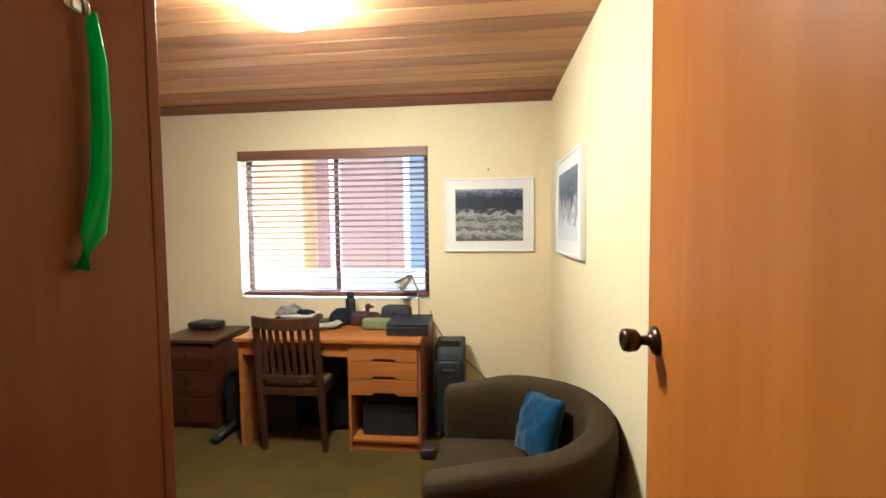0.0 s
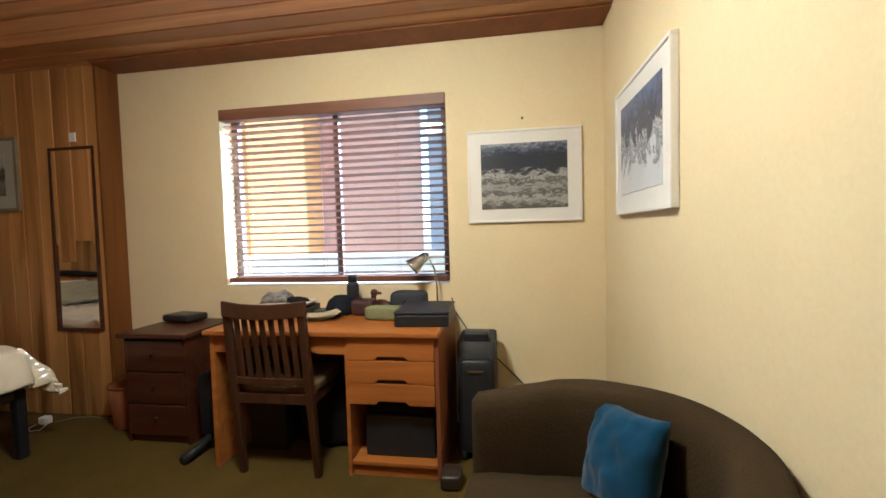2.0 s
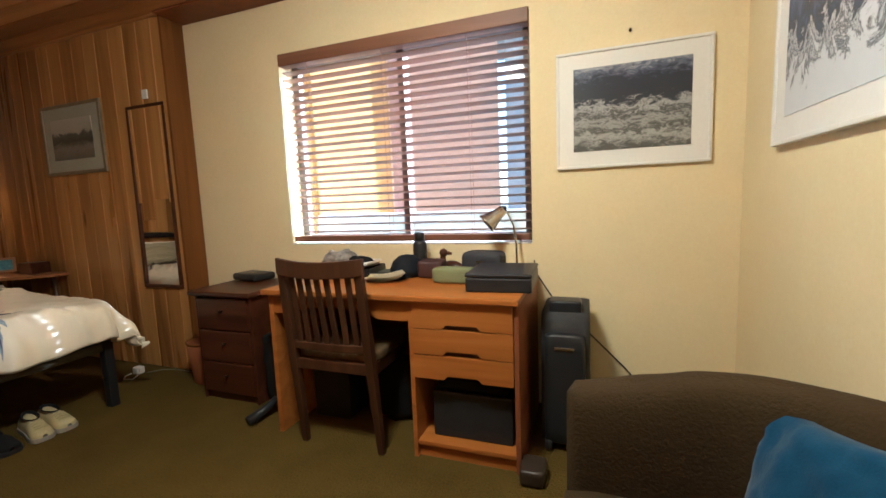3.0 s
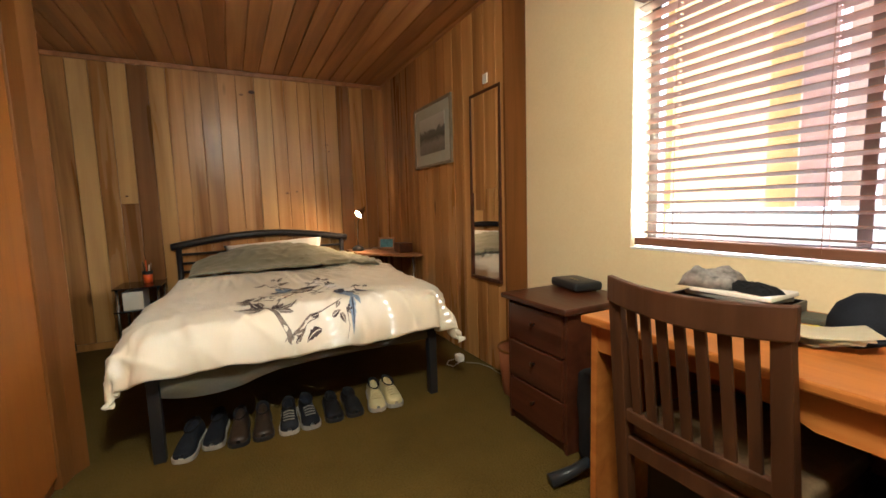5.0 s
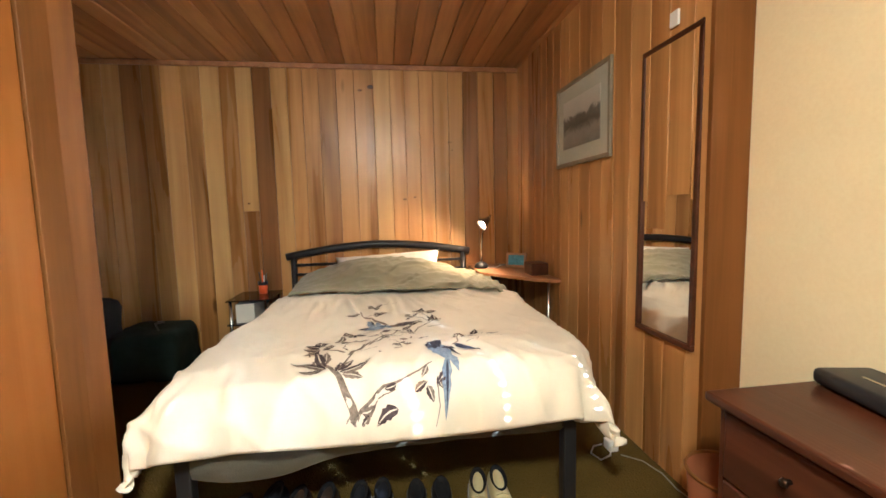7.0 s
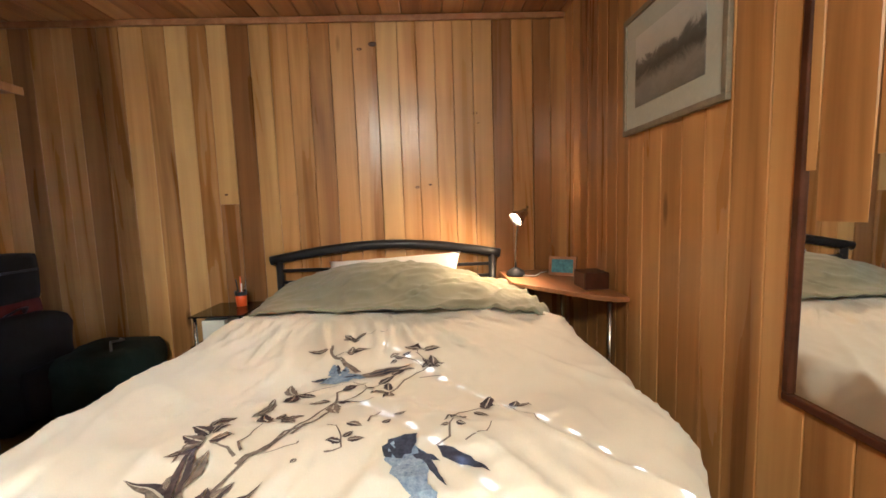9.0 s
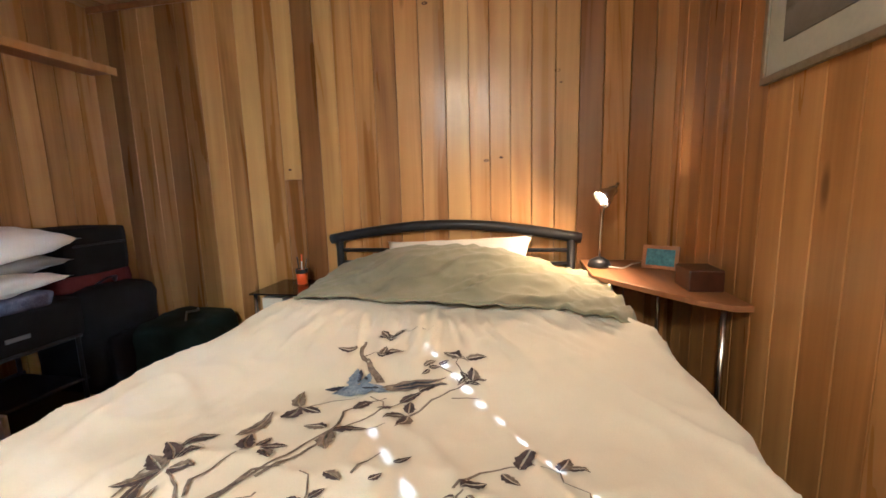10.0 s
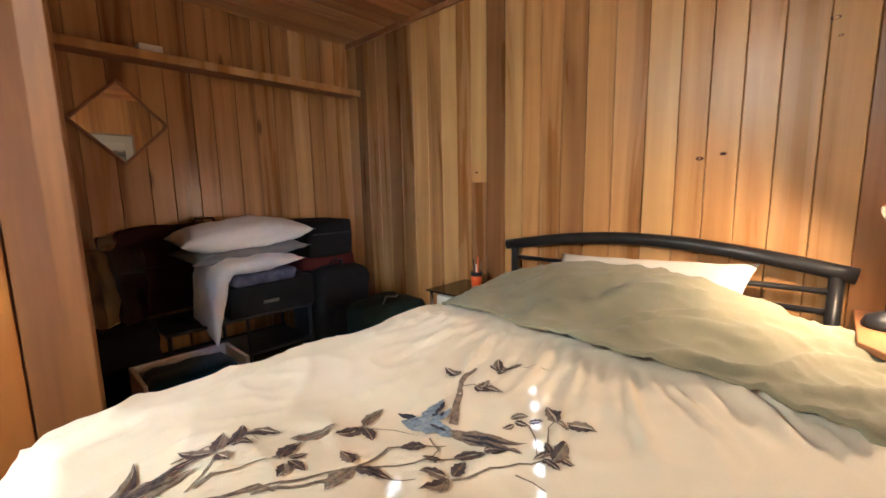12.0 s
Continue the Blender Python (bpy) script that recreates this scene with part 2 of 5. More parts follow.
def cushion(lx, ly, lz, m, pinch=0.5, wrinkle=0.012, seed=0, n=20):
    """A stuffed pillow with thin edges and pulled-out corners."""
    def half(sign):
        def fn(u, v):
            a, b = 2 * u - 1, 2 * v - 1
            fat = max(0.0, (1 - a * a) * (1 - b * b)) ** pinch
            pull = 1 - 0.10 * (1 - b * b) * abs(a) ** 3, 1 - 0.10 * (1 - a * a) * abs(b) ** 3
            w = noise.noise((a * 2.3 + seed, b * 2.3, sign + seed)) * wrinkle * 2 * fat + noise.noise((a * 6 + seed, b * 5, sign)) * wrinkle * fat
            return Vector((a * lx / 2 * pull[0], b * ly / 2 * pull[1], sign * (fat * lz / 2) + w))
        return fn
    bm = joined(sheet(n, n, half(1)), sheet(n, n, half(-1)))
    bmesh.ops.remove_doubles(bm, verts=bm.verts, dist=0.002)
    bmesh.ops.recalc_face_normals(bm, faces=bm.faces)
    return moved(bm, m)


def turned_to(d):
    return Vector(d).to_track_quat("Z", "Y").to_matrix().to_4x4()


def part(name, bm, material, parent=None, label="", smooth=False):
    me = bpy.data.meshes.new(name)
    bm.to_mesh(me)
    bm.free()
    me.materials.append(material)
    if smooth:
        me.polygons.foreach_set("use_smooth", [True] * len(me.polygons))
    ob = new(name, me)
    if parent is not None:
        ob.parent = parent
        if parent.type == "EMPTY":
            ob.matrix_parent_inverse = parent.matrix_basis.inverted()
    if label:
        ob["label"] = label
    return ob


def thing(name, at, label, category, group=""):
    e = new(name)
    e.matrix_basis = pose(*at)
    e.empty_display_size = 0.1
    return tagged(e, label, category, group)


def solo(name, bm, material, label, category, group="", smooth=False):
    return tagged(part(name, bm, material, None, "", smooth), label, category, group)


def setting(name, bm, material, label, smooth=False):
    return tagged(part(name, bm, material, None, "", smooth), label, name.split("_")[0], "", "structure")


# ---- plan, in metres ----
NORTH, EAST, WEST, CEIL = 3.45, 0.75, -4.74, 2.40
ALCOVE_N, ALCOVE_S, RETURN_X = 3.30, -0.42, -2.52
WARD_X0, WARD_X1, WARD_Y0, WARD_Y1 = -2.71, -0.41, 0.44, 1.06
WIN_X0, WIN_X1, WIN_Z0, WIN_Z1 = -1.74, -0.185, 0.89, 2.08

setting("floor", block(WEST - 0.1, EAST + 0.1, -2.0, NORTH + 0.1, -0.1, 0.0), CARPET, "worn olive-tan looped carpet over the whole room")
setting("ground", block(-120, 120, 3.75, 240, -0.6, -0.5), GROUND_MAT, "dry pale grass outside the window")

# window wall, in four pieces round the opening
T = 0.2
setting("wall_north", joined(
    block(RETURN_X - 0.3, WIN_X0, NORTH, NORTH + T, 0, CEIL),
    block(WIN_X1, EAST + T, NORTH, NORTH + T, 0, CEIL),
    block(WIN_X0, WIN_X1, NORTH, NORTH + T, 0, WIN_Z0),
    block(WIN_X0, WIN_X1, NORTH, NORTH + T, WIN_Z1, CEIL)), CREAM, "cream painted plaster wall with the window in it")
setting("wall_east", block(EAST, EAST + T, 0.48, NORTH, 0, CEIL), CREAM, "cream painted plaster wall with a hung picture")
setting("wall_south", joined(
    block(WARD_X1 - 0.05, -0.14, 0.38, 0.48, 0, CEIL), block(0.72, EAST + T, 0.38, 0.48, 0, CEIL),
    block(-0.14, 0.72, 0.38, 0.48, 2.08, CEIL)), CREAM, "cream painted wall round the doorway")
setting("wall_hall", joined(
    block(-1.0, 1.6, -1.3, -1.2, 0, CEIL), block(-1.1, -1.0, -1.3, 0.38, 0, CEIL), block(1.6, 1.7, -1.3, 0.48, 0, CEIL),
    block(0.95, 1.6, 0.38, 0.48, 0, CEIL), block(-1.0, WARD_X1 - 0.05, 0.38, 0.43, 0, CEIL)), CREAM, "plain painted walls of the hall")
setting("wall_backing", joined(
    block(WEST - 0.15, WEST - 0.02, ALCOVE_S - 0.15, ALCOVE_N + 0.15, 0, CEIL),
    block(WEST - 0.02, RETURN_X - 0.02, ALCOVE_N + 0.02, ALCOVE_N + 0.15, 0, CEIL),
    block(WEST - 0.02, WARD_X0 + 0.02, ALCOVE_S - 0.15, ALCOVE_S - 0.02, 0, CEIL),
    block(WARD_X0 + 0.002, WARD_X0 + 0.05, ALCOVE_S - 0.02, WARD_Y0, 0, CEIL)), PLY_DARK, "dark backing behind the boards")

# ceiling boards, one mesh
bms = []
rc = random.Random(4)
for k in range(-26, 11):
    y0, y1 = max(-1.3, 2.085 + 0.13 * k), min(NORTH, 2.085 + 0.13 * (k + 1))
    if y1 > y0:
        bms.append(block(WEST - 0.05, 1.72, y0 + 0.003, y1 - 0.003, CEIL - 0.002 + rc.uniform(0, 0.002), CEIL + 0.02, 0.0045, 1))
bms.append(block(WEST - 0.1, 1.75, -1.3, NORTH + T, CEIL + 0.012, CEIL + 0.12))
setting("ceiling", joined(*bms), CEDAR_CEILING, "varnished tongue-and-groove cedar board ceiling")
setting("trim_ceiling", block(RETURN_X + 0.012, EAST - 0.002, 3.235, NORTH - 0.002, CEIL - 0.016, CEIL - 0.004, 0.004), PLY_DARK, "darker flat board along the ceiling over the window")

# ---- boarded walls ----
rb = random.Random(11)


def skewed(bm, x, y):
    """Warp a board by a degree or so about its own length."""
    return moved(bm, pose(x, y, 0, 0, 0, rb.uniform(-2.2, 2.2)) @ pose(-x, -y, 0))


wall_west = setting("wall_west", block(WEST - 0.02, WEST - 0.006, ALCOVE_S, ALCOVE_N, 0, CEIL), PLY_DARK, "wall of vertical cedar boards behind the bed")
edges = [ALCOVE_S, -0.29, -0.16, -0.02, 0.11, 0.26, 0.40, 0.55, 0.69, 0.83, 0.953, 1.078, 1.22, 1.35, 1.47, 1.60, 1.74, 1.885, 2.04, 2.18, 2.30, 2.42, 2.54, 2.67, 2.80, 2.93, 3.07, 3.19, ALCOVE_N]
# Board tones; some pale ones also carry varnish gloss, some dark ones shade.
TONES = "mdmmdmmmpmpdpmmmmmpmmmppdmdm"
for tone, a, c in zip(TONES, edges, edges[1:]):
    d = WEST + rb.uniform(0.0, 0.002)
    cut = 1.21 if abs(a - 0.953) < 0.001 else 0.0
    for z0, z1 in (((0.06, cut), (cut, CEIL)) if cut else ((0.06, CEIL),)):
        part("board", skewed(block(WEST - 0.006, d + 0.012, a + 0.0012, c - 0.0012, z0 + 0.001, z1 - 0.001, 0.003, 1), WEST, (a + c) / 2), CEDAR_DARK if tone == "d" or z1 == cut else CEDAR_PALE if tone == "p" else CEDAR, wall_west)
for ky, kz, kr in ((2.681, 1.765, 0.011), (2.277, 1.285, 0.011), (2.365, 1.30, 0.008), (1.0, 1.275, 0.008), (1.93, 2.19, 0.012), (2.02, 2.22, 0.02), (2.70, 1.70, 0.006)):
    knot = lathe([(kr, 0.0), (kr * 0.9, 0.0015), (kr * 0.4, 0.0005), (0.0, -0.001)], steps=10)
    part("knot", moved(knot, Matrix.Translation((WEST + 0.0135, ky, kz)) @ turned_to((1, 0, 0)) @ Matrix.Diagonal((1.5, 0.8, 1, 1))), DARK_WOOD, wall_west, "dark resinous knot", True)
part("skirting", block(WEST - 0.006, WEST + 0.02, ALCOVE_S + 0.02, ALCOVE_N - 0.02, 0.0, 0.06, 0.004), CEDAR, wall_west)
part("cornice", block(WEST + 0.014, WEST + 0.034, ALCOVE_S + 0.02, ALCOVE_N - 0.02, CEIL - 0.045, CEIL - 0.004, 0.006), SHELF_WOOD, wall_west)

wall_alcove = setting("wall_alcove", block(WEST, RETURN_X - 0.014, ALCOVE_N + 0.006, ALCOVE_N + 0.02, 0, CEIL), PLY_DARK, "side wall of vertical cedar boards by the bed")
x = WEST + 0.014
while x < RETURN_X - 0.02:
    x1 = min(x + rb.uniform(0.115, 0.15), RETURN_X - 0.012)
    if RETURN_X - x1 < 0.06:
        x1 = RETURN_X - 0.012
    part("board", block(x + 0.0012, x1 - 0.0012, ALCOVE_N - 0.006 - rb.uniform(0, 0.002), ALCOVE_N + 0.006, 0.002, CEIL - 0.002, 0.003, 1), CEDAR, wall_alcove)
    x = x1
part("corner_board", block(RETURN_X - 0.012, RETURN_X + 0.01, ALCOVE_N - 0.012, NORTH - 0.001, 0.0, CEIL - 0.002, 0.003), POST_WOOD, wall_alcove, "cedar board closing the end of the lining")

wall_recess = setting("wall_recess", block(WEST, WARD_X0, ALCOVE_S - 0.02, ALCOVE_S - 0.006, 0, CEIL), PLY_DARK, "recess wall of vertical cedar boards")
x = WEST + 0.014
while x < WARD_X0 - 0.02:
    x1 = min(x + rb.uniform(0.12, 0.16), WARD_X0 - 0.002)
    part("board", block(x + 0.0012, x1 - 0.0012, ALCOVE_S - 0.006, ALCOVE_S + 0.006 + rb.uniform(0, 0.002), 0.002, CEIL - 0.002, 0.003, 1), CEDAR, wall_recess)
    x = x1

# ---- window, blind ----
window = setting("window_1", joined(
    block(WIN_X0, WIN_X1, NORTH + 0.12, NORTH + 0.17, WIN_Z0, WIN_Z0 + 0.05, 0.004), block(WIN_X0, WIN_X1, NORTH + 0.12, NORTH + 0.17, WIN_Z1 - 0.05, WIN_Z1, 0.004),
    block(WIN_X0, WIN_X0 + 0.05, NORTH + 0.12, NORTH + 0.17, WIN_Z0 + 0.05, WIN_Z1 - 0.05, 0.004), block(WIN_X1 - 0.05, WIN_X1, NORTH + 0.12, NORTH + 0.17, WIN_Z0 + 0.05, WIN_Z1 - 0.05, 0.004),
    block(-0.98, -0.94, NORTH + 0.12, NORTH + 0.17, WIN_Z0 + 0.05, WIN_Z1 - 0.05, 0.004)), ALUMINIUM, "brown aluminium sliding window behind the blind")
for a, c in ((WIN_X0 + 0.045, -0.985), (-0.935, WIN_X1 - 0.045)):
    p = part("pane", block(a, c, NORTH + 0.142, NORTH + 0.147, WIN_Z0 + 0.045, WIN_Z1 - 0.045), GLASS, window, "clear glass")
    p.visible_shadow = False
part("window_sill", block(WIN_X0 + 0.001, WIN_X1 - 0.001, NORTH - 0.003, NORTH + 0.12, WIN_Z0 - 0.004, WIN_Z0 + 0.004, 0.0015), WHITE_PAINT, window, "white painted sill")

blind = thing("venetian_blind", (-0.96, NORTH + 0.04, WIN_Z0), "brown timber venetian blind lowered with its slats tilted open", "blind")
part("head_rail", block(WIN_X0 + 0.004, WIN_X1 - 0.004, NORTH - 0.012, NORTH + 0.06, WIN_Z1 - 0.075, WIN_Z1 - 0.002, 0.004), BLIND_WOOD, blind)
part("bottom_rail", block(WIN_X0 + 0.014, WIN_X1 - 0.012, NORTH + 0.008, NORTH + 0.058, WIN_Z0 + 0.014, WIN_Z0 + 0.05, 0.004), BLIND_WOOD, blind)
CORDS = (-1.535, -1.025, -0.515)


def slat():
    """A thin board with a routed slot at every cord, level at the origin."""
    bms, xs, w = [], [WIN_X0 + 0.014], 0.005
    for cx in CORDS:
        bms.append(block(xs[-1] + 0.96, cx - w + 0.96, -0.025, 0.025, -0.0015, 0.0015))
        bms.append(block(cx - w + 0.96, cx + w + 0.96, -0.025, -0.006, -0.0015, 0.0015))
        bms.append(block(cx - w + 0.96, cx + w + 0.96, 0.006, 0.025, -0.0015, 0.0015))
        xs.append(cx + w)
    bms.append(block(xs[-1] + 0.96, WIN_X1 - 0.012 + 0.96, -0.025, 0.025, -0.0015, 0.0015))
    return joined(*bms)


SLAT_TILT, PITCH = 12, 0.0455
first = None
z = WIN_Z0 + 0.075
while z < WIN_Z1 - 0.09:
    if first is None:
        first = part("slat", slat(), SLAT_WOOD, blind)
        ob = first
    else:
        ob = new("slat", first.data)
        ob.parent = blind
    ob.matrix_parent_inverse = blind.matrix_basis.inverted()
    ob.matrix_basis = pose(-0.96, NORTH + 0.033, z, -SLAT_TILT, 0, 0)
    z += PITCH
for cx in CORDS:
    for dy in (0.006, 0.06):
        part("cord", block(cx - 0.0012, cx + 0.0012, NORTH + dy - 0.0012, NORTH + dy + 0.0012, WIN_Z0 + 0.03, WIN_Z1 - 0.07), BLIND_WOOD, blind)

# ---- outside ----
def matt(m):
    """Chalky: no gloss at all."""
    m.node_tree.nodes["Principled BSDF"].inputs["Specular IOR Level"].default_value = 0.0
    return m


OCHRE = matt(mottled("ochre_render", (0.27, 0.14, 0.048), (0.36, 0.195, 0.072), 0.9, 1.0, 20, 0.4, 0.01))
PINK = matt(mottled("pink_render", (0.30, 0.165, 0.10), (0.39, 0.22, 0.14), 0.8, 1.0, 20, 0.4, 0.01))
# The shade of the strip beside the ochre wall is mixed into this brown.
SHADY = matt(mottled("shaded_brown_render", (0.22, 0.13, 0.11), (0.30, 0.185, 0.16), 0.8, 1.0, 20, 0.4, 0.01))
SLATE = matt(mottled("pale_grey_render", (0.27, 0.25, 0.225), (0.35, 0.33, 0.30), 0.8, 1.0, 20, 0.4, 0.01))
PALE = matt(mottled("pale_render", (0.26, 0.27, 0.28), (0.34, 0.35, 0.36), 1.0, 1.0, 20, 0.3, 0.005))
house = thing("neighbour_house", (-1.8, 6.5, -0.5), "ochre and pink rendered neighbouring house in full sun", "house")
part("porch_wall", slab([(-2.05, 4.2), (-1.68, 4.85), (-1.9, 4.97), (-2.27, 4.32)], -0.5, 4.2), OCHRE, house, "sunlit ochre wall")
part("porch_wall", block(-1.675, -1.52, 4.86, 5.0, -0.5, 4.2), SHADY, house, "narrow wall with its shade put into the brown colour")
part("wall", slab([(-2.7, 6.0), (-1.2, 7.6), (-1.36, 7.76), (-2.86, 6.16)], -0.5, 4.6), PINK, house, "pink sunlit wall")
part("wall", block(-1.35, 1.5, 9.0, 9.2, -0.5, 4.6), SLATE, house, "pale grey far wall")
part("roof", block(-3.2, 1.7, 7.9, 12, 4.6, 4.75, 0.02), GREY_CLOTH, house)

setting("garden_wall", block(-1.95, 1.5, 4.0, 4.12, -0.5, 1.06, 0.02), PALE, "low pale rendered garden wall outside the window")

# ---- door and wardrobe ----
door = setting("door_1", moved(block(-0.82, 0.0, -0.018, 0.018, 0.012, 2.05, 0.003), pose(0.662, 0.49, 0, 0, 0, -90.3)), PLY, "flush orange-stained plywood door standing wide open")


knob = joined(lathe([(0.0, 0.0), (0.034, 0.0), (0.033, 0.006), (0.022, 0.012), (0.012, 0.018), (0.011, 0.034), (0.018, 0.038), (0.026, 0.046), (0.028, 0.062), (0.026, 0.074), (0.016, 0.078), (0.014, 0.074), (0.0, 0.074)]))
part("door_knob", moved(knob, Matrix.Translation((0.648, 1.262, 1.174)) @ turned_to((-1, 0, 0))), BRONZE, door, "round dark bronze knob and rose", True)
door_frame = setting("door_frame", joined(block(-0.16, -0.12, 0.36, 0.5, 0, 2.1, 0.003), block(0.70, 0.74, 0.36, 0.485, 0, 2.1, 0.003), block(-0.12, 0.70, 0.36, 0.5, 2.06, 2.1, 0.003)), PLY_DARK, "dark stained timber door frame")

wardrobe = thing("wardrobe", (-1.56, 0.72, 0), "built-in floor-to-ceiling wardrobe of orange-stained plywood", "wardrobe")
part("side_panel", block(WARD_X1 - 0.02, WARD_X1, WARD_Y0, WARD_Y1 - 0.03, 0.0, CEIL - 0.003, 0.002), PLY_DARK, wardrobe, "dark red-brown stained side panel")
part("body", block(WARD_X0 + 0.05, WARD_X1 - 0.02, WARD_Y0, WARD_Y1 - 0.025, 0.0, CEIL - 0.003), PLY_DARK, wardrobe)
part("stile", block(WARD_X1 - 0.05, WARD_X1 + 0.003, WARD_Y1 - 0.03, WARD_Y1, 0.0, CEIL - 0.003, 0.003), PLY_DARK, wardrobe)
part("end_post", slab([(WARD_X0, WARD_Y0), (WARD_X0 + 0.05, WARD_Y0), (WARD_X0 + 0.05, WARD_Y1 - 0.03), (WARD_X0 + 0.16, WARD_Y1 - 0.03), (WARD_X0 + 0.16, WARD_Y1 + 0.004), (WARD_X0 + 0.07, WARD_Y1 + 0.02), (WARD_X0 + 0.012, WARD_Y1 + 0.058), (WARD_X0, WARD_Y1 + 0.05)], 0, CEIL - 0.003, 0.003), POST_WOOD, wardrobe, "orange cedar end post")
bounds = [WARD_X0 + 0.164, -2.05, -1.12, WARD_X1 - 0.054]
for i in range(3):
    d = part("door", block(bounds[i] + 0.002, bounds[i + 1] - 0.002, WARD_Y1 - 0.025, WARD_Y1 - 0.004, 0.06, CEIL - 0.03, 0.003), WARDROBE_PLY, wardrobe)
    kx = (bounds[1] - 0.055, bounds[1] + 0.85, bounds[2] + 0.08)[i]
    part("knob", moved(lathe([(0.0, 0), (0.009, 0), (0.008, 0.012), (0.016, 0.018), (0.018, 0.026), (0.012, 0.032), (0, 0.034)]), Matrix.Translation((kx, WARD_Y1 - 0.005, 1.19)) @ turned_to((0, 1, 0))), PLY_DARK, d, "small round wooden knob", True)
part("plinth", block(WARD_X0 + 0.164, WARD_X1 - 0.054, WARD_Y1 - 0.04, WARD_Y1 - 0.022, 0.0, 0.058), PLY_DARK, wardrobe)

# ---- ceiling light ----
def ceiling_light(x, y, glass):
    light = thing("ceiling_light", (x, y, CEIL), "round frosted glass oyster ceiling light switched on", "ceiling light")
    part("shade", lathe([(0.165, -0.02), (0.165, -0.05), (0.147, -0.09), (0.108, -0.117), (0.055, -0.131), (0, -0.135)], x, y, CEIL, 32), glass, light, "glowing warm frosted glass bowl", True)
    part("rim", lathe([(0.168, -0.003), (0.178, -0.01), (0.178, -0.024), (0.166, -0.026), (0.166, -0.003)], x, y, CEIL, 32), WHITE_PAINT, light, "white metal rim", True)


ceiling_light(-0.54, 1.88, LAMP_GLOW)

# ---- bed ----
BY = 2.085
bed = thing("bed_frame", (-3.6, BY, 0), "black tubular steel double bed frame with an arched headboard", "bed")
for lx, ly in ((-2.57, 1.40), (-2.57, 2.77), (-4.62, 1.40), (-4.62, 2.77)):
    part("leg", block(lx - 0.025, lx + 0.025, ly - 0.025, ly + 0.025, 0, 0.395, 0.005), BLACK_METAL, bed)
part("foot_rail", block(-2.60, -2.55, 1.42, 2.75, 0.352, 0.392, 0.004), BLACK_METAL, bed)
for ly in (1.385, 2.755):
    part("side_rail", block(-4.62, -2.60, ly - 0.012, ly + 0.028, 0.352, 0.392, 0.004), BLACK_METAL, bed)
for ly in (1.335, 2.765):
    part("post", tube([(-4.68, ly, 0), (-4.68, ly, 0.82)], 0.024, 12), BLACK_METAL, bed, smooth=True)
arch = [(-4.68, 1.28 + 1.54 * i / 24, 0.825 + 0.085 * math.sin(math.pi * i / 24)) for i in range(25)]
part("top_rail", tube(arch, 0.028, 12, 1.1), BLACK_METAL, bed, smooth=True)
for hz in (0.60, 0.675, 0.755):
    part("cross_bar", tube([(-4.68, 1.335, hz), (-4.68, 2.765, hz)], 0.012, 10), BLACK_METAL, bed, smooth=True)
solo("mattress", block(-4.6, -2.58, 1.40, 2.76, 0.394, 0.53, 0.05, 4), GREY_CLOTH, "grey mattress lying on the bed frame", "mattress", smooth=True)

# the duvet: flat on top, rolling over the foot and both sides
FOOT_X, SIDE_W, ROLL, DROP = -2.585, 0.735, 0.11, 0.13


def roll_over(d, fall):
    """Distance past the bed's edge along the cloth -> how far out and how far down it lies."""
    if d <= 0:
        return d, 0.0
    a = min(d / (1.3 * ROLL), 1.75)
    return ROLL * math.sin(a), 1.41 * fall * (1 - math.cos(a))


def ridged(a, b, c, power):
    return (1 - min(1.0, abs(noise.noise((a, b, c))) * 1.6)) ** power


rf = random.Random(21)
FOLDS = []
for k in range(26):
    fy = 1.52 + 1.2 * (k + rf.uniform(-0.4, 0.4)) / 25
    turn = (fy - 1.75) * 0.75 + rf.uniform(-0.12, 0.12)
    FOLDS.append((-3.76 + rf.uniform(-0.04, 0.06), fy, math.cos(turn), math.sin(turn), rf.uniform(0.18, 0.62), rf.uniform(0.009, 0.016), rf.uniform(0.009, 0.019)))
for k in range(7):
    fy = 1.42 + 0.2 * k + rf.uniform(-0.05, 0.05)
    turn = math.pi + rf.uniform(-0.5, 0.5)
    FOLDS.append((-2.55, fy, math.cos(turn), math.sin(turn), rf.uniform(0.15, 0.4), rf.uniform(0.012, 0.022), rf.uniform(0.006, 0.012)))


def crease(x, y):
    """Soft swells, long pulled folds and small puckers of the cloth."""
    f = noise.noise((x * 2.2, y * 2.2, 3.1)) * 0.012 + noise.noise((x * 7, y * 6, 8.2)) * 0.004
    f += 0.014 * ridged(x * 1.6 + y * 1.1, y * 4.2 - x * 2.4, 4.4, 5) + 0.007 * ridged(x * 5 - y * 2, y * 8 + x * 3, 9.4, 4)
    hang = max(0.0, x - FOOT_X) / 0.25
    f += hang * (0.028 * math.sin(y * 15 + 3 * noise.noise((y * 2, 1, 1))) + 0.014 * math.sin(y * 37))
    for fx, fy, c, sn, length, width, height in FOLDS:
        along, off = (x - fx) * c + (y - fy) * sn, (y - fy) * c - (x - fx) * sn
        if -0.1 < along < length and abs(off) < 0.12:
            off += 0.016 * math.sin(along * 9 + fy * 11)
            fade = min(1.0, (along + 0.1) / 0.12) * (1 - max(0.0, along) / length)
            f += height * fade * (math.exp(-(off / width) ** 2) - 0.55 * math.exp(-((off - 1.7 * width) / width) ** 2))
    side = max(0.0, abs(y - BY) - 0.45)
    return f + side * 0.05 * noise.noise((x * 4.5 + 2 * noise.noise((x * 2, y * 2, 5)), y * 3, 5))


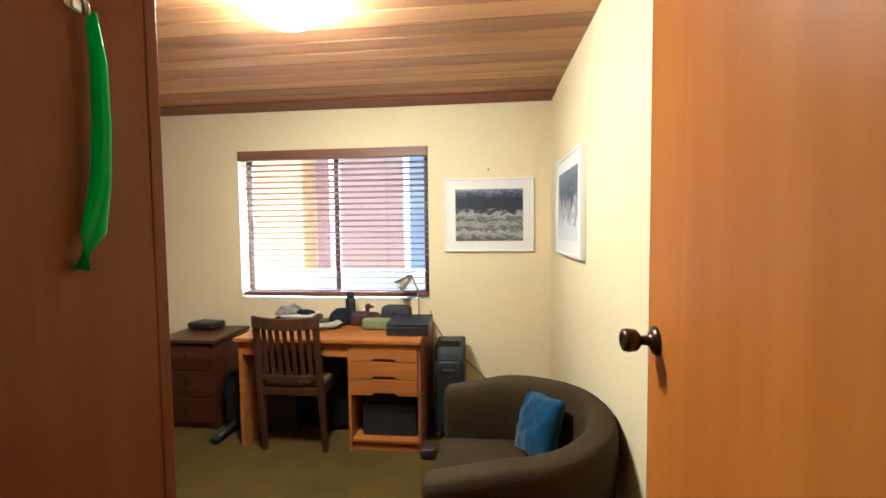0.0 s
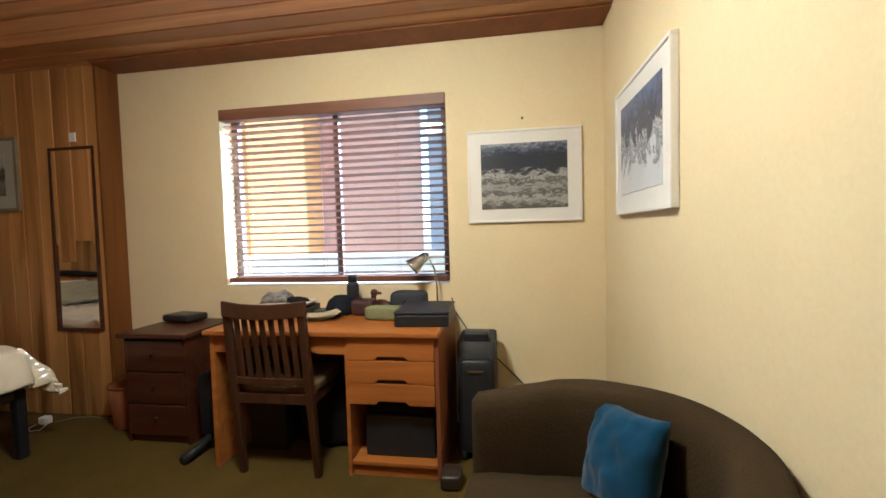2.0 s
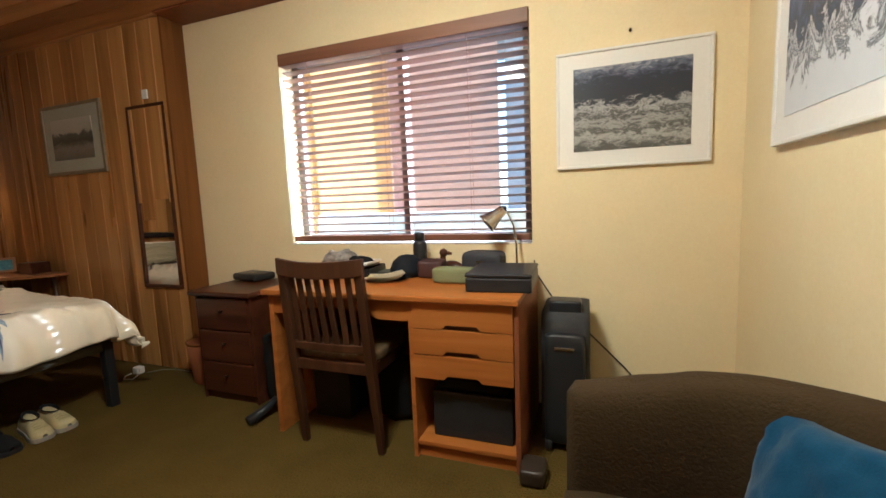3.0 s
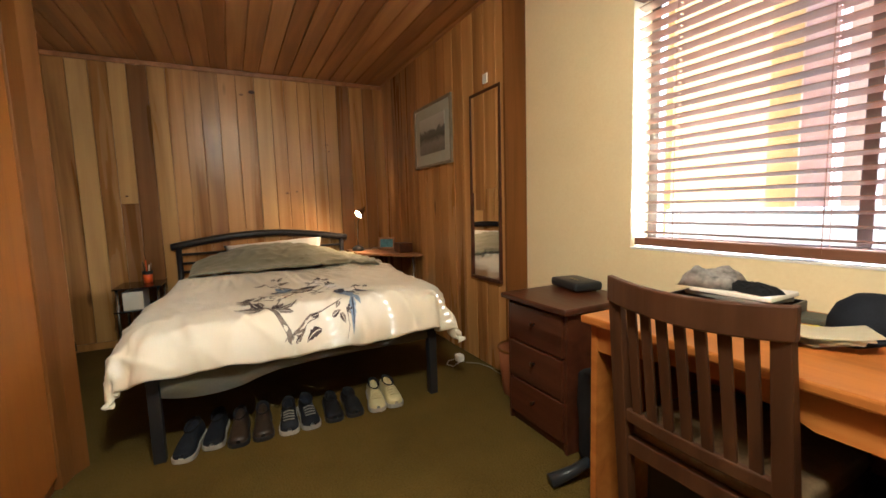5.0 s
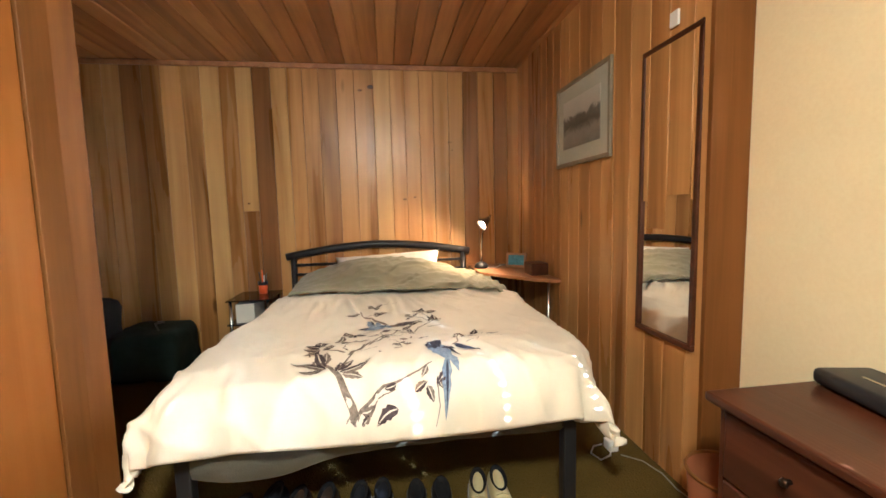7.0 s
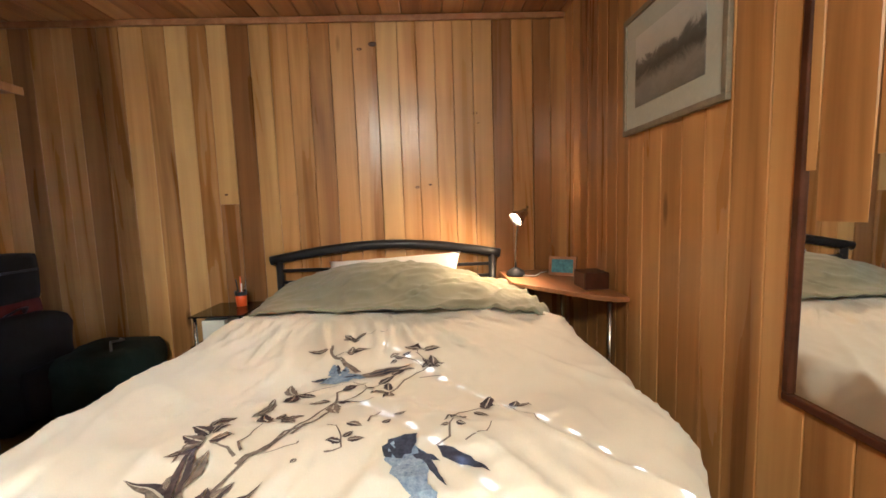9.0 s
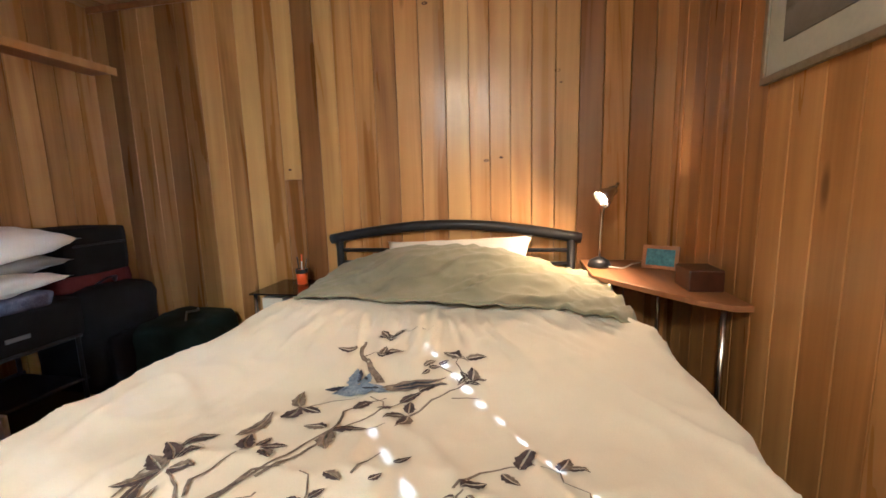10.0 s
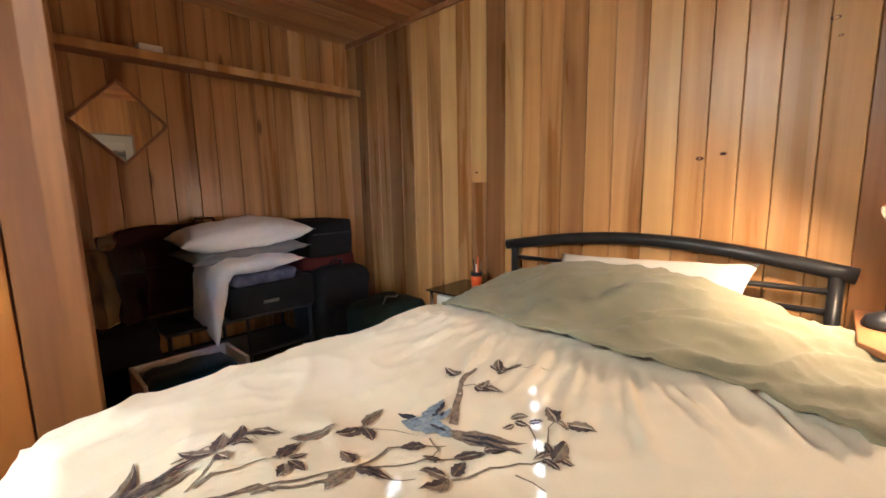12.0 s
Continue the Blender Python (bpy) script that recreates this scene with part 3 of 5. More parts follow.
def duvet_point(sx, sy, lift=0.0):
    w = sy - BY
    mid = math.exp(-((w - 0.05) / 0.5) ** 2) if w < 0.05 else math.exp(-((w - 0.05) / 0.66) ** 4)
    end = max(0.0, min(1.0, (sx + 3.15) / 0.42))
    puff = 0.068 * mid * end * end * (3 - 2 * end)
    ox, dx = roll_over(sx - FOOT_X, 0.10 + 0.045 * mid)
    wide = 0.075 * max(0.0, min(1.0, (sx + 3.9) / 0.5)) - 0.12 * max(0.0, min(1.0, (sx + 2.85) / 0.3)) if w > 0 else -0.11 * max(0.0, min(1.0, (-sx - 3.3) / 0.5))
    oy, dy = roll_over(abs(w) - SIDE_W - wide, DROP)
    drop = (dx ** 4 + dy ** 4) ** 0.25
    top = 0.575 + 0.055 * max(0.0, min(1.0, (-sx - 3.2) / 0.7)) + 0.018 * (w / 0.75) ** 2 + puff + 0.012 * math.exp(-((sx + 3.72) / 0.12) ** 2 - ((sy - 1.60) / 0.18) ** 2)
    out = crease(sx, sy)
    x = FOOT_X + ox + (out * 0.8 if dx > 0 else 0)
    y = BY + math.copysign(SIDE_W + wide + oy + (out * 0.8 if dy > 0 else 0), w)
    corner = max(0.0, min(1.0, (sx - FOOT_X + 0.1) / 0.2))
    tug = 0.05 * max(0.0, (BY - 0.5 - sy) / 0.45) + 0.05 * max(0.0, (sy - BY - 0.66) / 0.3)
    return Vector((x, y, max(0.32, top - drop + out * (1 - 0.5 * min(1, drop / DROP)) - tug * corner) + lift))


duvet = part("duvet", sheet(150, 130, lambda u, v: duvet_point(-3.95 + u * (FOOT_X + 3.95 + 0.25), BY + (2 * v - 1) * (SIDE_W + 0.25 + 0.05 * v))), DUVET_CLOTH, None, "", True)
tagged(duvet, "ivory cotton duvet printed with dark branches and blue birds", "duvet")
thick = duvet.modifiers.new("thickness", "SOLIDIFY")
thick.thickness, thick.offset = 0.02, -1.0

LEAF_INK = mottled("leaf_ink", (0.030, 0.022, 0.024), (0.13, 0.10, 0.10), 40, 0.9, 120, 0.1, 0.0005)
STEM_INK = mottled("stem_ink", (0.06, 0.045, 0.04), (0.36, 0.30, 0.24), 55, 0.9, 200, 0.1, 0.0005)
BIRD_INK = mottled("bird_ink", (0.08, 0.12, 0.21), (0.40, 0.48, 0.58), 60, 0.9, 160, 0.1, 0.0005)
DARK_INK = mottled("dark_ink", (0.02, 0.022, 0.035), (0.07, 0.075, 0.11), 34, 0.9, 160, 0.1, 0.0005)


def printed(bm, x, y, angle, length, width, lift=0.0035, bend=0.0, tip=1.0, vein=0.0):
    """A pointed leaf or feather shape lying on the duvet; with a vein, its halves part along the middle."""
    n, c, sn = 9, math.cos(angle), math.sin(angle)
    for index, (lo, hi) in enumerate(((-1.0, -vein), (vein, 1.0)) if vein else ((-1.0, 1.0),)):
        last = None
        for i in range(n + 1):
            t = i / n
            half = width / 2 * math.sin(math.pi * t ** 0.75) ** tip * (1 + 0.18 * math.sin(23 * t + 40 * x + 3 * lo))
            row = []
            for k in (lo, (lo + hi) / 2, hi):
                a, b = t * length, k * half + bend * math.sin(math.pi * t)
                row.append(bm.verts.new(duvet_point(x + a * c - b * sn, y + a * sn + b * c, lift)))
            if last:
                for k in range(2):
                    bm.faces.new((last[k], last[k + 1], row[k + 1], row[k])).material_index = index
            last = row


def printed_line(bm, pts, width):
    """A printed stem through the points, tapering to its tip."""
    dense = []
    for (x0, y0), (x1, y1) in zip(pts, pts[1:]):
        n = max(2, int(math.hypot(x1 - x0, y1 - y0) / 0.02))
        dense += [(x0 + (x1 - x0) * i / n, y0 + (y1 - y0) * i / n) for i in range(n)]
    dense.append(pts[-1])
    last = None
    for i, (x, y) in enumerate(dense):
        a, b = dense[max(i - 1, 0)], dense[min(i + 1, len(dense) - 1)]
        d = math.hypot(b[0] - a[0], b[1] - a[1]) or 1
        nx, ny = -(b[1] - a[1]) / d, (b[0] - a[0]) / d
        w = width * (1 - 0.7 * i / len(dense)) / 2
        wob = 0.006 * noise.noise((x * 20, y * 20, 2))
        pair = [bm.verts.new(duvet_point(x + nx * (k * w + wob), y + ny * (k * w + wob), 0.0028)) for k in (-1, 1)]
        if last:
            bm.faces.new((last[0], last[1], pair[1], pair[0]))
        last = pair


STEMS = {
    "bird branch": [
        (0.007, [(-2.72, 1.93), (-2.76, 1.90), (-2.80, 1.84)]),
        (0.006, [(-2.73, 1.94), (-2.77, 1.92), (-2.84, 1.92), (-2.87, 1.93)]),
        (0.01, [(-2.80, 2.02), (-2.86, 2.05), (-2.94, 2.09), (-2.97, 2.08), (-3.08, 2.06), (-3.14, 2.09), (-3.19, 2.13)]),
        (0.024, [(-3.26, 2.09), (-3.39, 2.00), (-3.44, 1.96), (-3.54, 1.94)]),
        (0.008, [(-3.43, 1.97), (-3.45, 2.03)]),
        (0.007, [(-3.12, 2.21), (-3.15, 2.23), (-3.20, 2.25), (-3.25, 2.29), (-3.28, 2.33), (-3.31, 2.32), (-3.38, 2.29), (-3.41, 2.29)]),
        (0.005, [(-3.37, 2.24), (-3.33, 2.28), (-3.29, 2.31)]),
        (0.004, [(-3.12, 1.95), (-3.15, 2.00), (-3.17, 2.06)]),
        (0.004, [(-3.02, 2.14), (-3.06, 2.17)]),
        (0.005, [(-3.22, 2.30), (-3.22, 2.34), (-3.21, 2.38)]),
        (0.004, [(-3.57, 2.03), (-3.63, 2.13), (-3.66, 2.16)]),
        (0.005, [(-3.18, 2.09), (-3.17, 2.13), (-3.14, 2.14)]),
    ],
    "side branch": [
        (0.018, [(-2.69, 1.95), (-2.74, 1.99), (-2.82, 2.00), (-2.83, 2.05)]),
        (0.006, [(-2.73, 1.80), (-2.80, 1.78), (-2.88, 1.80), (-2.89, 1.84)]),
        (0.007, [(-2.71, 2.35), (-2.74, 2.38), (-2.79, 2.38), (-2.80, 2.39)]),
        (0.006, [(-2.81, 2.37), (-2.88, 2.41), (-2.92, 2.46), (-2.93, 2.50), (-2.92, 2.55), (-2.88, 2.55), (-2.86, 2.59), (-2.81, 2.59), (-2.80, 2.61)]),
        (0.005, [(-2.72, 2.41), (-2.76, 2.46), (-2.81, 2.48)]),
        (0.005, [(-2.70, 2.12), (-2.72, 2.15), (-2.76, 2.14), (-2.80, 2.12), (-2.81, 2.10)]),
        (0.005, [(-2.76, 2.05), (-2.75, 2.05), (-2.72, 1.99)]),
        (0.005, [(-2.82, 2.19), (-2.87, 2.20), (-2.92, 2.21)]),
    ],
    "trunk": [
        (0.034, [(-2.33, 1.94), (-2.41, 1.98), (-2.49, 1.94), (-2.56, 1.91), (-2.65, 1.86)]),
        (0.014, [(-2.33, 1.95), (-2.42, 2.00), (-2.47, 2.08), (-2.51, 2.20), (-2.55, 2.25)]),
        (0.01, [(-2.59, 1.92), (-2.76, 1.99), (-3.04, 2.10), (-3.20, 2.19)]),
        (0.007, [(-2.38, 2.00), (-2.44, 2.06), (-2.46, 2.12)]),
        (0.005, [(-2.47, 2.26), (-2.41, 2.27), (-2.36, 2.25)]),
    ],
}
LEAVES = {
    "low twig": [(-2.804, 1.824, -0.82, 0.079), (-2.806, 1.822, -2.09, 0.081), (-2.806, 1.834, 1.64, 0.058), (-2.832, 1.822, -2.25, 0.095), (-2.836, 1.826, 2.41, 0.048), (-2.866, 1.802, 2.76, 0.086), (-2.698, 1.828, 0.12, 0.050)],
    "blossom": [(-2.890, 1.940, -2.61, 0.083), (-2.904, 1.950, 2.94, 0.041), (-2.900, 1.960, 1.64, 0.062), (-2.888, 1.968, 0.89, 0.057), (-2.898, 1.940, -0.35, 0.023)],
    "upper twig": [(-2.946, 1.868, 2.96, 0.114), (-3.032, 1.924, 3.12, 0.084), (-3.110, 1.930, -2.71, 0.106), (-3.104, 1.936, 1.26, 0.065)],
    "fork": [(-2.974, 2.080, 0.32, 0.082), (-2.976, 2.082, 2.21, 0.077), (-2.982, 2.066, -1.79, 0.066)],
    "under the bird": [(-3.118, 2.208, -0.13, 0.077), (-3.118, 2.200, -0.89, 0.057), (-3.128, 2.206, -2.99, 0.053), (-3.172, 2.172, 2.45, 0.072), (-3.230, 2.208, 2.36, 0.065), (-3.152, 2.106, -0.58, 0.062), (-3.144, 2.162, -0.75, 0.044)],
    "by the tail": [(-3.398, 2.298, -2.36, 0.091), (-3.426, 2.310, 1.80, 0.070), (-3.360, 2.192, 2.41, 0.048), (-3.354, 2.208, 1.91, 0.036), (-3.376, 2.234, 2.16, 0.036), (-3.348, 2.212, -0.61, 0.032), (-3.306, 2.336, -0.72, 0.043), (-3.310, 2.334, -2.18, 0.032), (-3.290, 2.346, -3.09, 0.072), (-3.292, 2.348, 2.06, 0.043), (-3.276, 2.328, 1.53, 0.044), (-3.398, 2.298, 2.21, 0.030)],
    "crown": [(-3.458, 1.944, -1.83, 0.087), (-3.540, 2.022, -1.91, 0.042), (-3.550, 2.024, -2.48, 0.071), (-3.562, 2.016, 2.36, 0.074), (-3.544, 2.016, 1.62, 0.038), (-3.436, 2.018, 1.37, 0.059), (-3.436, 2.028, 3.06, 0.052), (-3.450, 2.038, 1.54, 0.076)],
    "far twig": [(-2.910, 2.476, 2.70, 0.075), (-2.890, 2.446, 0.82, 0.047), (-2.804, 2.384, 2.38, 0.058), (-2.788, 2.396, 0.79, 0.028), (-2.786, 2.378, -1.28, 0.021), (-2.924, 2.548, 2.75, 0.063), (-2.938, 2.558, 1.40, 0.047), (-2.742, 2.158, 1.68, 0.038), (-2.752, 2.148, 2.50, 0.030), (-2.738, 2.148, -1.63, 0.036), (-2.810, 2.226, 2.46, 0.028), (-2.884, 2.246, 2.36, 0.040), (-2.814, 2.144, 1.17, 0.041), (-2.684, 2.070, -0.52, 0.016)],
    "trunk head": [(-2.584, 1.878, -2.16, 0.173), (-2.610, 1.868, -2.84, 0.189), (-2.582, 1.868, -1.66, 0.086), (-2.626, 1.866, -3.07, 0.138), (-2.552, 1.926, 2.03, 0.123), (-2.542, 1.936, 1.22, 0.077), (-2.564, 1.922, 2.57, 0.088), (-2.560, 1.918, 3.09, 0.074)],
    "foot": [(-2.412, 2.126, -1.10, 0.083), (-2.412, 2.002, 1.84, 0.052), (-2.450, 2.184, 2.03, 0.049), (-2.460, 2.226, 0.44, 0.047), (-2.488, 2.266, 0.42, 0.039), (-2.528, 2.230, -0.46, 0.049), (-2.510, 2.300, -0.69, 0.057), (-2.474, 2.122, -1.29, 0.044), (-2.404, 2.030, -0.86, 0.040)],
}
for branch in STEMS.values():
    for width, pts in branch:
        bm = bmesh.new()
        printed_line(bm, pts, width)
        part("printed_stem", bm, STEM_INK, duvet)
rl = random.Random(5)
for sprig in LEAVES.values():
    for x, y, a, ln in sprig:
        bm = bmesh.new()
        wide_leaf = min(0.036, ln * rl.uniform(0.34, 0.46) + 0.005)
        printed(bm, x, y, a, ln, wide_leaf, 0.0035 + rl.uniform(0, 0.001), rl.uniform(-0.12, 0.12) * ln, 0.9, 0.14)
        ob = part("printed_leaf", bm, LEAF_INK if rl.random() < 0.75 else STEM_INK, duvet)
        ob.data.materials.append(STEM_INK if rl.random() < 0.6 else LEAF_INK)


def printed_bird(body, feathers):
    bm = bmesh.new()
    printed(bm, *body, 0.006, 0.0, 0.7)
    bird = part("printed_bird", bm, BIRD_INK, duvet, "printed blue bird")
    for ink, lift, shapes in feathers:
        for x, y, a, ln, wd in shapes:
            bm = bmesh.new()
            printed(bm, x, y, a, ln, wd, lift)
            part("printed_feather", bm, ink, bird)


printed_bird((-3.190, 1.975, 1.84, 0.165, 0.058), (
    (BIRD_INK, 0.0055, ((-3.215, 2.025, 3.42, 0.125, 0.040), (-3.225, 2.05, 3.25, 0.085, 0.032))),
    (STEM_INK, 0.0066, ((-3.232, 2.10, 1.95, 0.19, 0.034), (-3.224, 2.11, 1.86, 0.18, 0.03))),
    (DARK_INK, 0.0074, ((-3.222, 2.0, -1.2, 0.055, 0.022), (-3.24, 2.13, 1.93, 0.15, 0.012), (-3.23, 2.14, 1.85, 0.15, 0.010), (-3.25, 2.03, 3.4, 0.03, 0.012), (-3.27, 2.02, 3.1, 0.035, 0.011),
                        (-3.26, 2.05, 3.7, 0.03, 0.010), (-3.29, 2.02, 3.5, 0.03, 0.010), (-3.22, 2.05, 1.6, 0.035, 0.010), (-3.215, 2.075, 2.0, 0.03, 0.009)))))
printed_bird((-2.735, 2.27, 0.27, 0.19, 0.075), (
    (BIRD_INK, 0.0055, ((-2.58, 2.31, -0.12, 0.21, 0.034), (-2.60, 2.325, 0.2, 0.10, 0.03))),
    (DARK_INK, 0.0074, ((-2.67, 2.245, 2.45, 0.10, 0.058), (-2.70, 2.35, 0.85, 0.13, 0.036), (-2.70, 2.31, 0.45, 0.13, 0.016), (-2.56, 2.308, -0.1, 0.17, 0.010), (-2.68, 2.30, 1.2, 0.06, 0.02)))))


def throw_point(u, v, lift=0.0):
    y = 1.46 + v * 1.43
    edge = -3.80 - 0.09 * max(0.0, 1 - 2 * v) + 0.10 * max(0.0, (v - 0.6) / 0.4) ** 2 + 0.012 * math.sin(v * 23)
    x = edge + u * (-4.44 - edge)
    up = max(0.0, min(1.0, (edge - x) / 0.5))
    up = up * up * (3 - 2 * up)
    hump = 0.138 * up * math.exp(-abs((y - 2.06) / 0.52) ** 3)
    side = max(0.0, y - 2.50) if y > 2.13 else max(0.0, 1.58 - y)
    drop = side * side * (0.25 if y > 2.13 else 1.5)
    fold = 0.023 * ridged((x + y * 0.6) * 2.0, (y * 1.0 + x * 1.3) * 5 + noise.noise((x * 4, y * 4, 2)), 3.3, 5) * (0.35 + 1.3 * max(0, v - 0.3))
    z = 0.663 + hump - drop + fold + 0.008 * ridged(x * 6 + y * 3, y * 8 - x * 5, 3, 4) + 0.010 * noise.noise((x * 5, y * 5, 7))
    return Vector((x, y, z + lift))


throw = solo("coverlet", sheet(60, 90, throw_point), OLIVE_CLOTH, "olive cotton coverlet drawn up over the pillows", "coverlet", smooth=True)
thick = throw.modifiers.new("thickness", "SOLIDIFY")
thick.thickness, thick.offset = 0.014, -1.0
part("hem", sheet(3, 90, lambda u, v: throw_point(u * 0.045, v, 0.004)), OLIVE_CLOTH, throw, "stitched hem", True)
solo("pillow", cushion(0.46, 0.86, 0.14, pose(-4.42, 2.115, 0.675, 0, 45, 0) @ pose(0, 0, 0, 4, 0, 0), 0.4, seed=3), WHITE_CLOTH, "white cotton pillow propped against the headboard", "pillow", "pillows", True)


# ---- loose soft shapes ----
def soft_box(x0, x1, y0, y1, z0, z1, bevel=0.05, bulge=0.015, seed=0.0):
    """A stuffed or sagging box."""
    bm = block(x0, x1, y0, y1, z0, z1)
    bmesh.ops.subdivide_edges(bm, edges=bm.edges[:], cuts=7, use_grid_fill=True)
    c = Vector(((x0 + x1) / 2, (y0 + y1) / 2, (z0 + z1) / 2))
    h = Vector(((x1 - x0) / 2, (y1 - y0) / 2, (z1 - z0) / 2))
    for v in bm.verts:
        d = v.co - c
        n = Vector((d.x / h.x, d.y / h.y, d.z / h.z))
        k = (abs(n.x) ** 6 + abs(n.y) ** 6 + abs(n.z) ** 6) ** (1 / 6)
        w = noise.noise(v.co * 9 + Vector((seed, seed, seed))) * bulge
        g = 1 / (k if k > 0 else 1)
        q = c + d * (1 - (1 - g) * min(1, bevel * 8)) + d.normalized() * w
        v.co = Vector((q.x, q.y, max(q.z, z0)))
    bmesh.ops.recalc_face_normals(bm, faces=bm.faces)
    return bm


LINING = mottled("dark_grey_cloth", (0.06, 0.056, 0.042), (0.11, 0.103, 0.075), 4, 0.9, 240, 0.5, 0.002)


def lining_point(u, v):
    """The torn lining under the mattress bellies down towards one corner."""
    x, y = -2.552 - 0.8 * u, 1.42 + 1.32 * v
    belly = math.exp(-((v - 0.13) / 0.2) ** 2) * (0.55 + 0.45 * math.sin(math.pi * min(1.0, u * 1.4 + 0.25)))
    return Vector((x, y, 0.345 - 0.085 * belly - 0.02 * (1 - v) * math.sin(math.pi * u) + 0.008 * noise.noise((x * 6, y * 6, 4))))


lining = part("lining", sheet(24, 50, lining_point), LINING, bed, "sagging grey fabric lining", True)
thick = lining.modifiers.new("thickness", "SOLIDIFY")
thick.thickness = 0.006
part("lining_front", sheet(40, 6, lambda u, v: Vector((-2.546 + 0.012 * math.sin(math.pi * v), 1.43 + 1.3 * u, lining_point(0, u).z + (0.394 - lining_point(0, u).z) * v))), LINING, bed, "", True)

# shoes under the foot of the bed
SOLE_WHITE = mottled("white_rubber", (0.22, 0.21, 0.185), (0.34, 0.32, 0.29), 8, 0.6, 120, 0.1, 0.001)
SHOE_NAVY = mottled("navy_mesh", (0.006, 0.007, 0.010), (0.016, 0.018, 0.026), 10, 0.8, 260, 0.4, 0.001)
SHOE_BROWN = mottled("dark_leather", (0.02, 0.013, 0.009), (0.045, 0.03, 0.02), 10, 0.45, 160, 0.2, 0.001)
SHOE_CREAM = mottled("cream_leather", (0.44, 0.38, 0.19), (0.58, 0.52, 0.30), 10, 0.6, 160, 0.2, 0.001)


def shoe(at, upper, sole, label, lace=None, low=False):
    """A low shoe, toe towards +x, 0.28 m long."""
    x0, y0, turn = at[0] - 0.045, at[1] - 0.015, at[2]
    m = pose(x0, y0, 0, 0, 0, turn)
    sh = thing("shoe", (x0, y0, 0), label, "shoe", "shoes under the bed")
    secs = [(-0.27, 0.028, 0.055), (-0.255, 0.036, 0.088 if not low else 0.06), (-0.20, 0.038, 0.092 if not low else 0.055), (-0.15, 0.037, 0.088 if not low else 0.06), (-0.10, 0.043, 0.080), (-0.06, 0.047, 0.064), (-0.03, 0.045, 0.056), (-0.013, 0.037, 0.05), (-0.004, 0.025, 0.044), (0.0, 0.011, 0.038)]

    def shell(u, v):
        k = u * (len(secs) - 1)
        i = min(int(k), len(secs) - 2)
        f = k - i
        x, w, h = (secs[i][n] * (1 - f) + secs[i + 1][n] * f for n in range(3))
        a = math.pi * v
        return m @ Vector((x, w * math.cos(a) * (1.0 if abs(math.cos(a)) < 0.9 else 0.98), 0.02 + (h - 0.02) * math.sin(a) ** 0.7))
    part("upper", sheet(21, 14, shell), upper, sh, smooth=True)
    outline = [(s[0], s[1] + 0.004) for s in secs] + [(s[0], -s[1] - 0.004) for s in reversed(secs)]
    part("sole", moved(slab(outline, 0.0, 0.024, 0.003), m), sole, sh)
    hole = lathe([(0.0, -0.012), (0.022, -0.008), (0.031, 0.004), (0.034, 0.009), (0.036, 0.003)], steps=16)
    part("opening", moved(hole, m @ pose(-0.185, 0, 0.088 if not low else 0.06, 0, 4, 0) @ Matrix.Diagonal((2.1, 0.95, 1, 1))), BLACK_CLOTH, sh, "dark open collar", True)
    if lace:
        for k in range(4):
            xx = -0.105 + 0.02 * k
            part("lace", moved(tube([(xx, -0.026, 0.075 - 0.004 * k), (xx + 0.006, 0, 0.086 - 0.006 * k), (xx, 0.026, 0.075 - 0.004 * k)], 0.0035, 6), m), lace, sh)


for at, up, so, lab, la, low in (
        ((-2.45, 1.50, -12), SHOE_NAVY, SOLE_WHITE, "navy mesh running shoe with a white sole on the carpet", None, False), ((-2.50, 1.62, -8), SHOE_NAVY, SOLE_WHITE, "navy mesh running shoe with a white sole on the carpet", None, False),
        ((-2.46, 1.73, -5), SHOE_BROWN, BLACK_PLASTIC, "dark brown leather shoe on the carpet", None, False), ((-2.46, 1.84, -4), SHOE_BROWN, BLACK_PLASTIC, "dark brown leather shoe on the carpet", None, False),
        ((-2.45, 1.96, -6), SHOE_NAVY, SOLE_WHITE, "black trainer with a pale sole and laces", GREY_CLOTH, False), ((-2.45, 2.07, 0), SHOE_NAVY, SOLE_WHITE, "black trainer with a pale sole and laces", GREY_CLOTH, False),
        ((-2.46, 2.19, -4), BLACK_CLOTH, BLACK_PLASTIC, "flat black slip-on shoe on the carpet", None, True), ((-2.46, 2.30, -2), BLACK_CLOTH, BLACK_PLASTIC, "flat black slip-on shoe on the carpet", None, True),
        ((-2.45, 2.42, -10), SHOE_CREAM, SOLE_WHITE, "pale cream lace-up trainer on the carpet", SHOE_CREAM, False), ((-2.45, 2.525, -4), SHOE_CREAM, SOLE_WHITE, "pale cream lace-up trainer on the carpet", SHOE_CREAM, False)):
    shoe(at, up, so, lab, la, low)

# ---- bedside stand with pen cup ----
BLACK_GLASS = mottled("black_glass", (0.010, 0.010, 0.012), (0.014, 0.014, 0.016), 3, 0.08, 40, 0.0)
ORANGE = mottled("orange_plastic", (0.82, 0.11, 0.008), (0.9, 0.15, 0.012), 6, 0.4, 90, 0.05, 0.0005)
stand = thing("bedside_stand", (-4.5, 1.07, 0), "small black glass bedside stand with steel posts", "bedside table")
for hz in (0.06, 0.36, 0.54):
    part("shelf", block(-4.70, -4.32, 0.91, 1.23, hz, hz + 0.01, 0.003), BLACK_GLASS, stand)
for px, py in ((-4.345, 0.935), (-4.345, 1.205), (-4.675, 0.935), (-4.675, 1.205)):
    part("post", tube([(px, py, 0), (px, py, 0.545)], 0.011, 12), STEEL, stand, smooth=True)
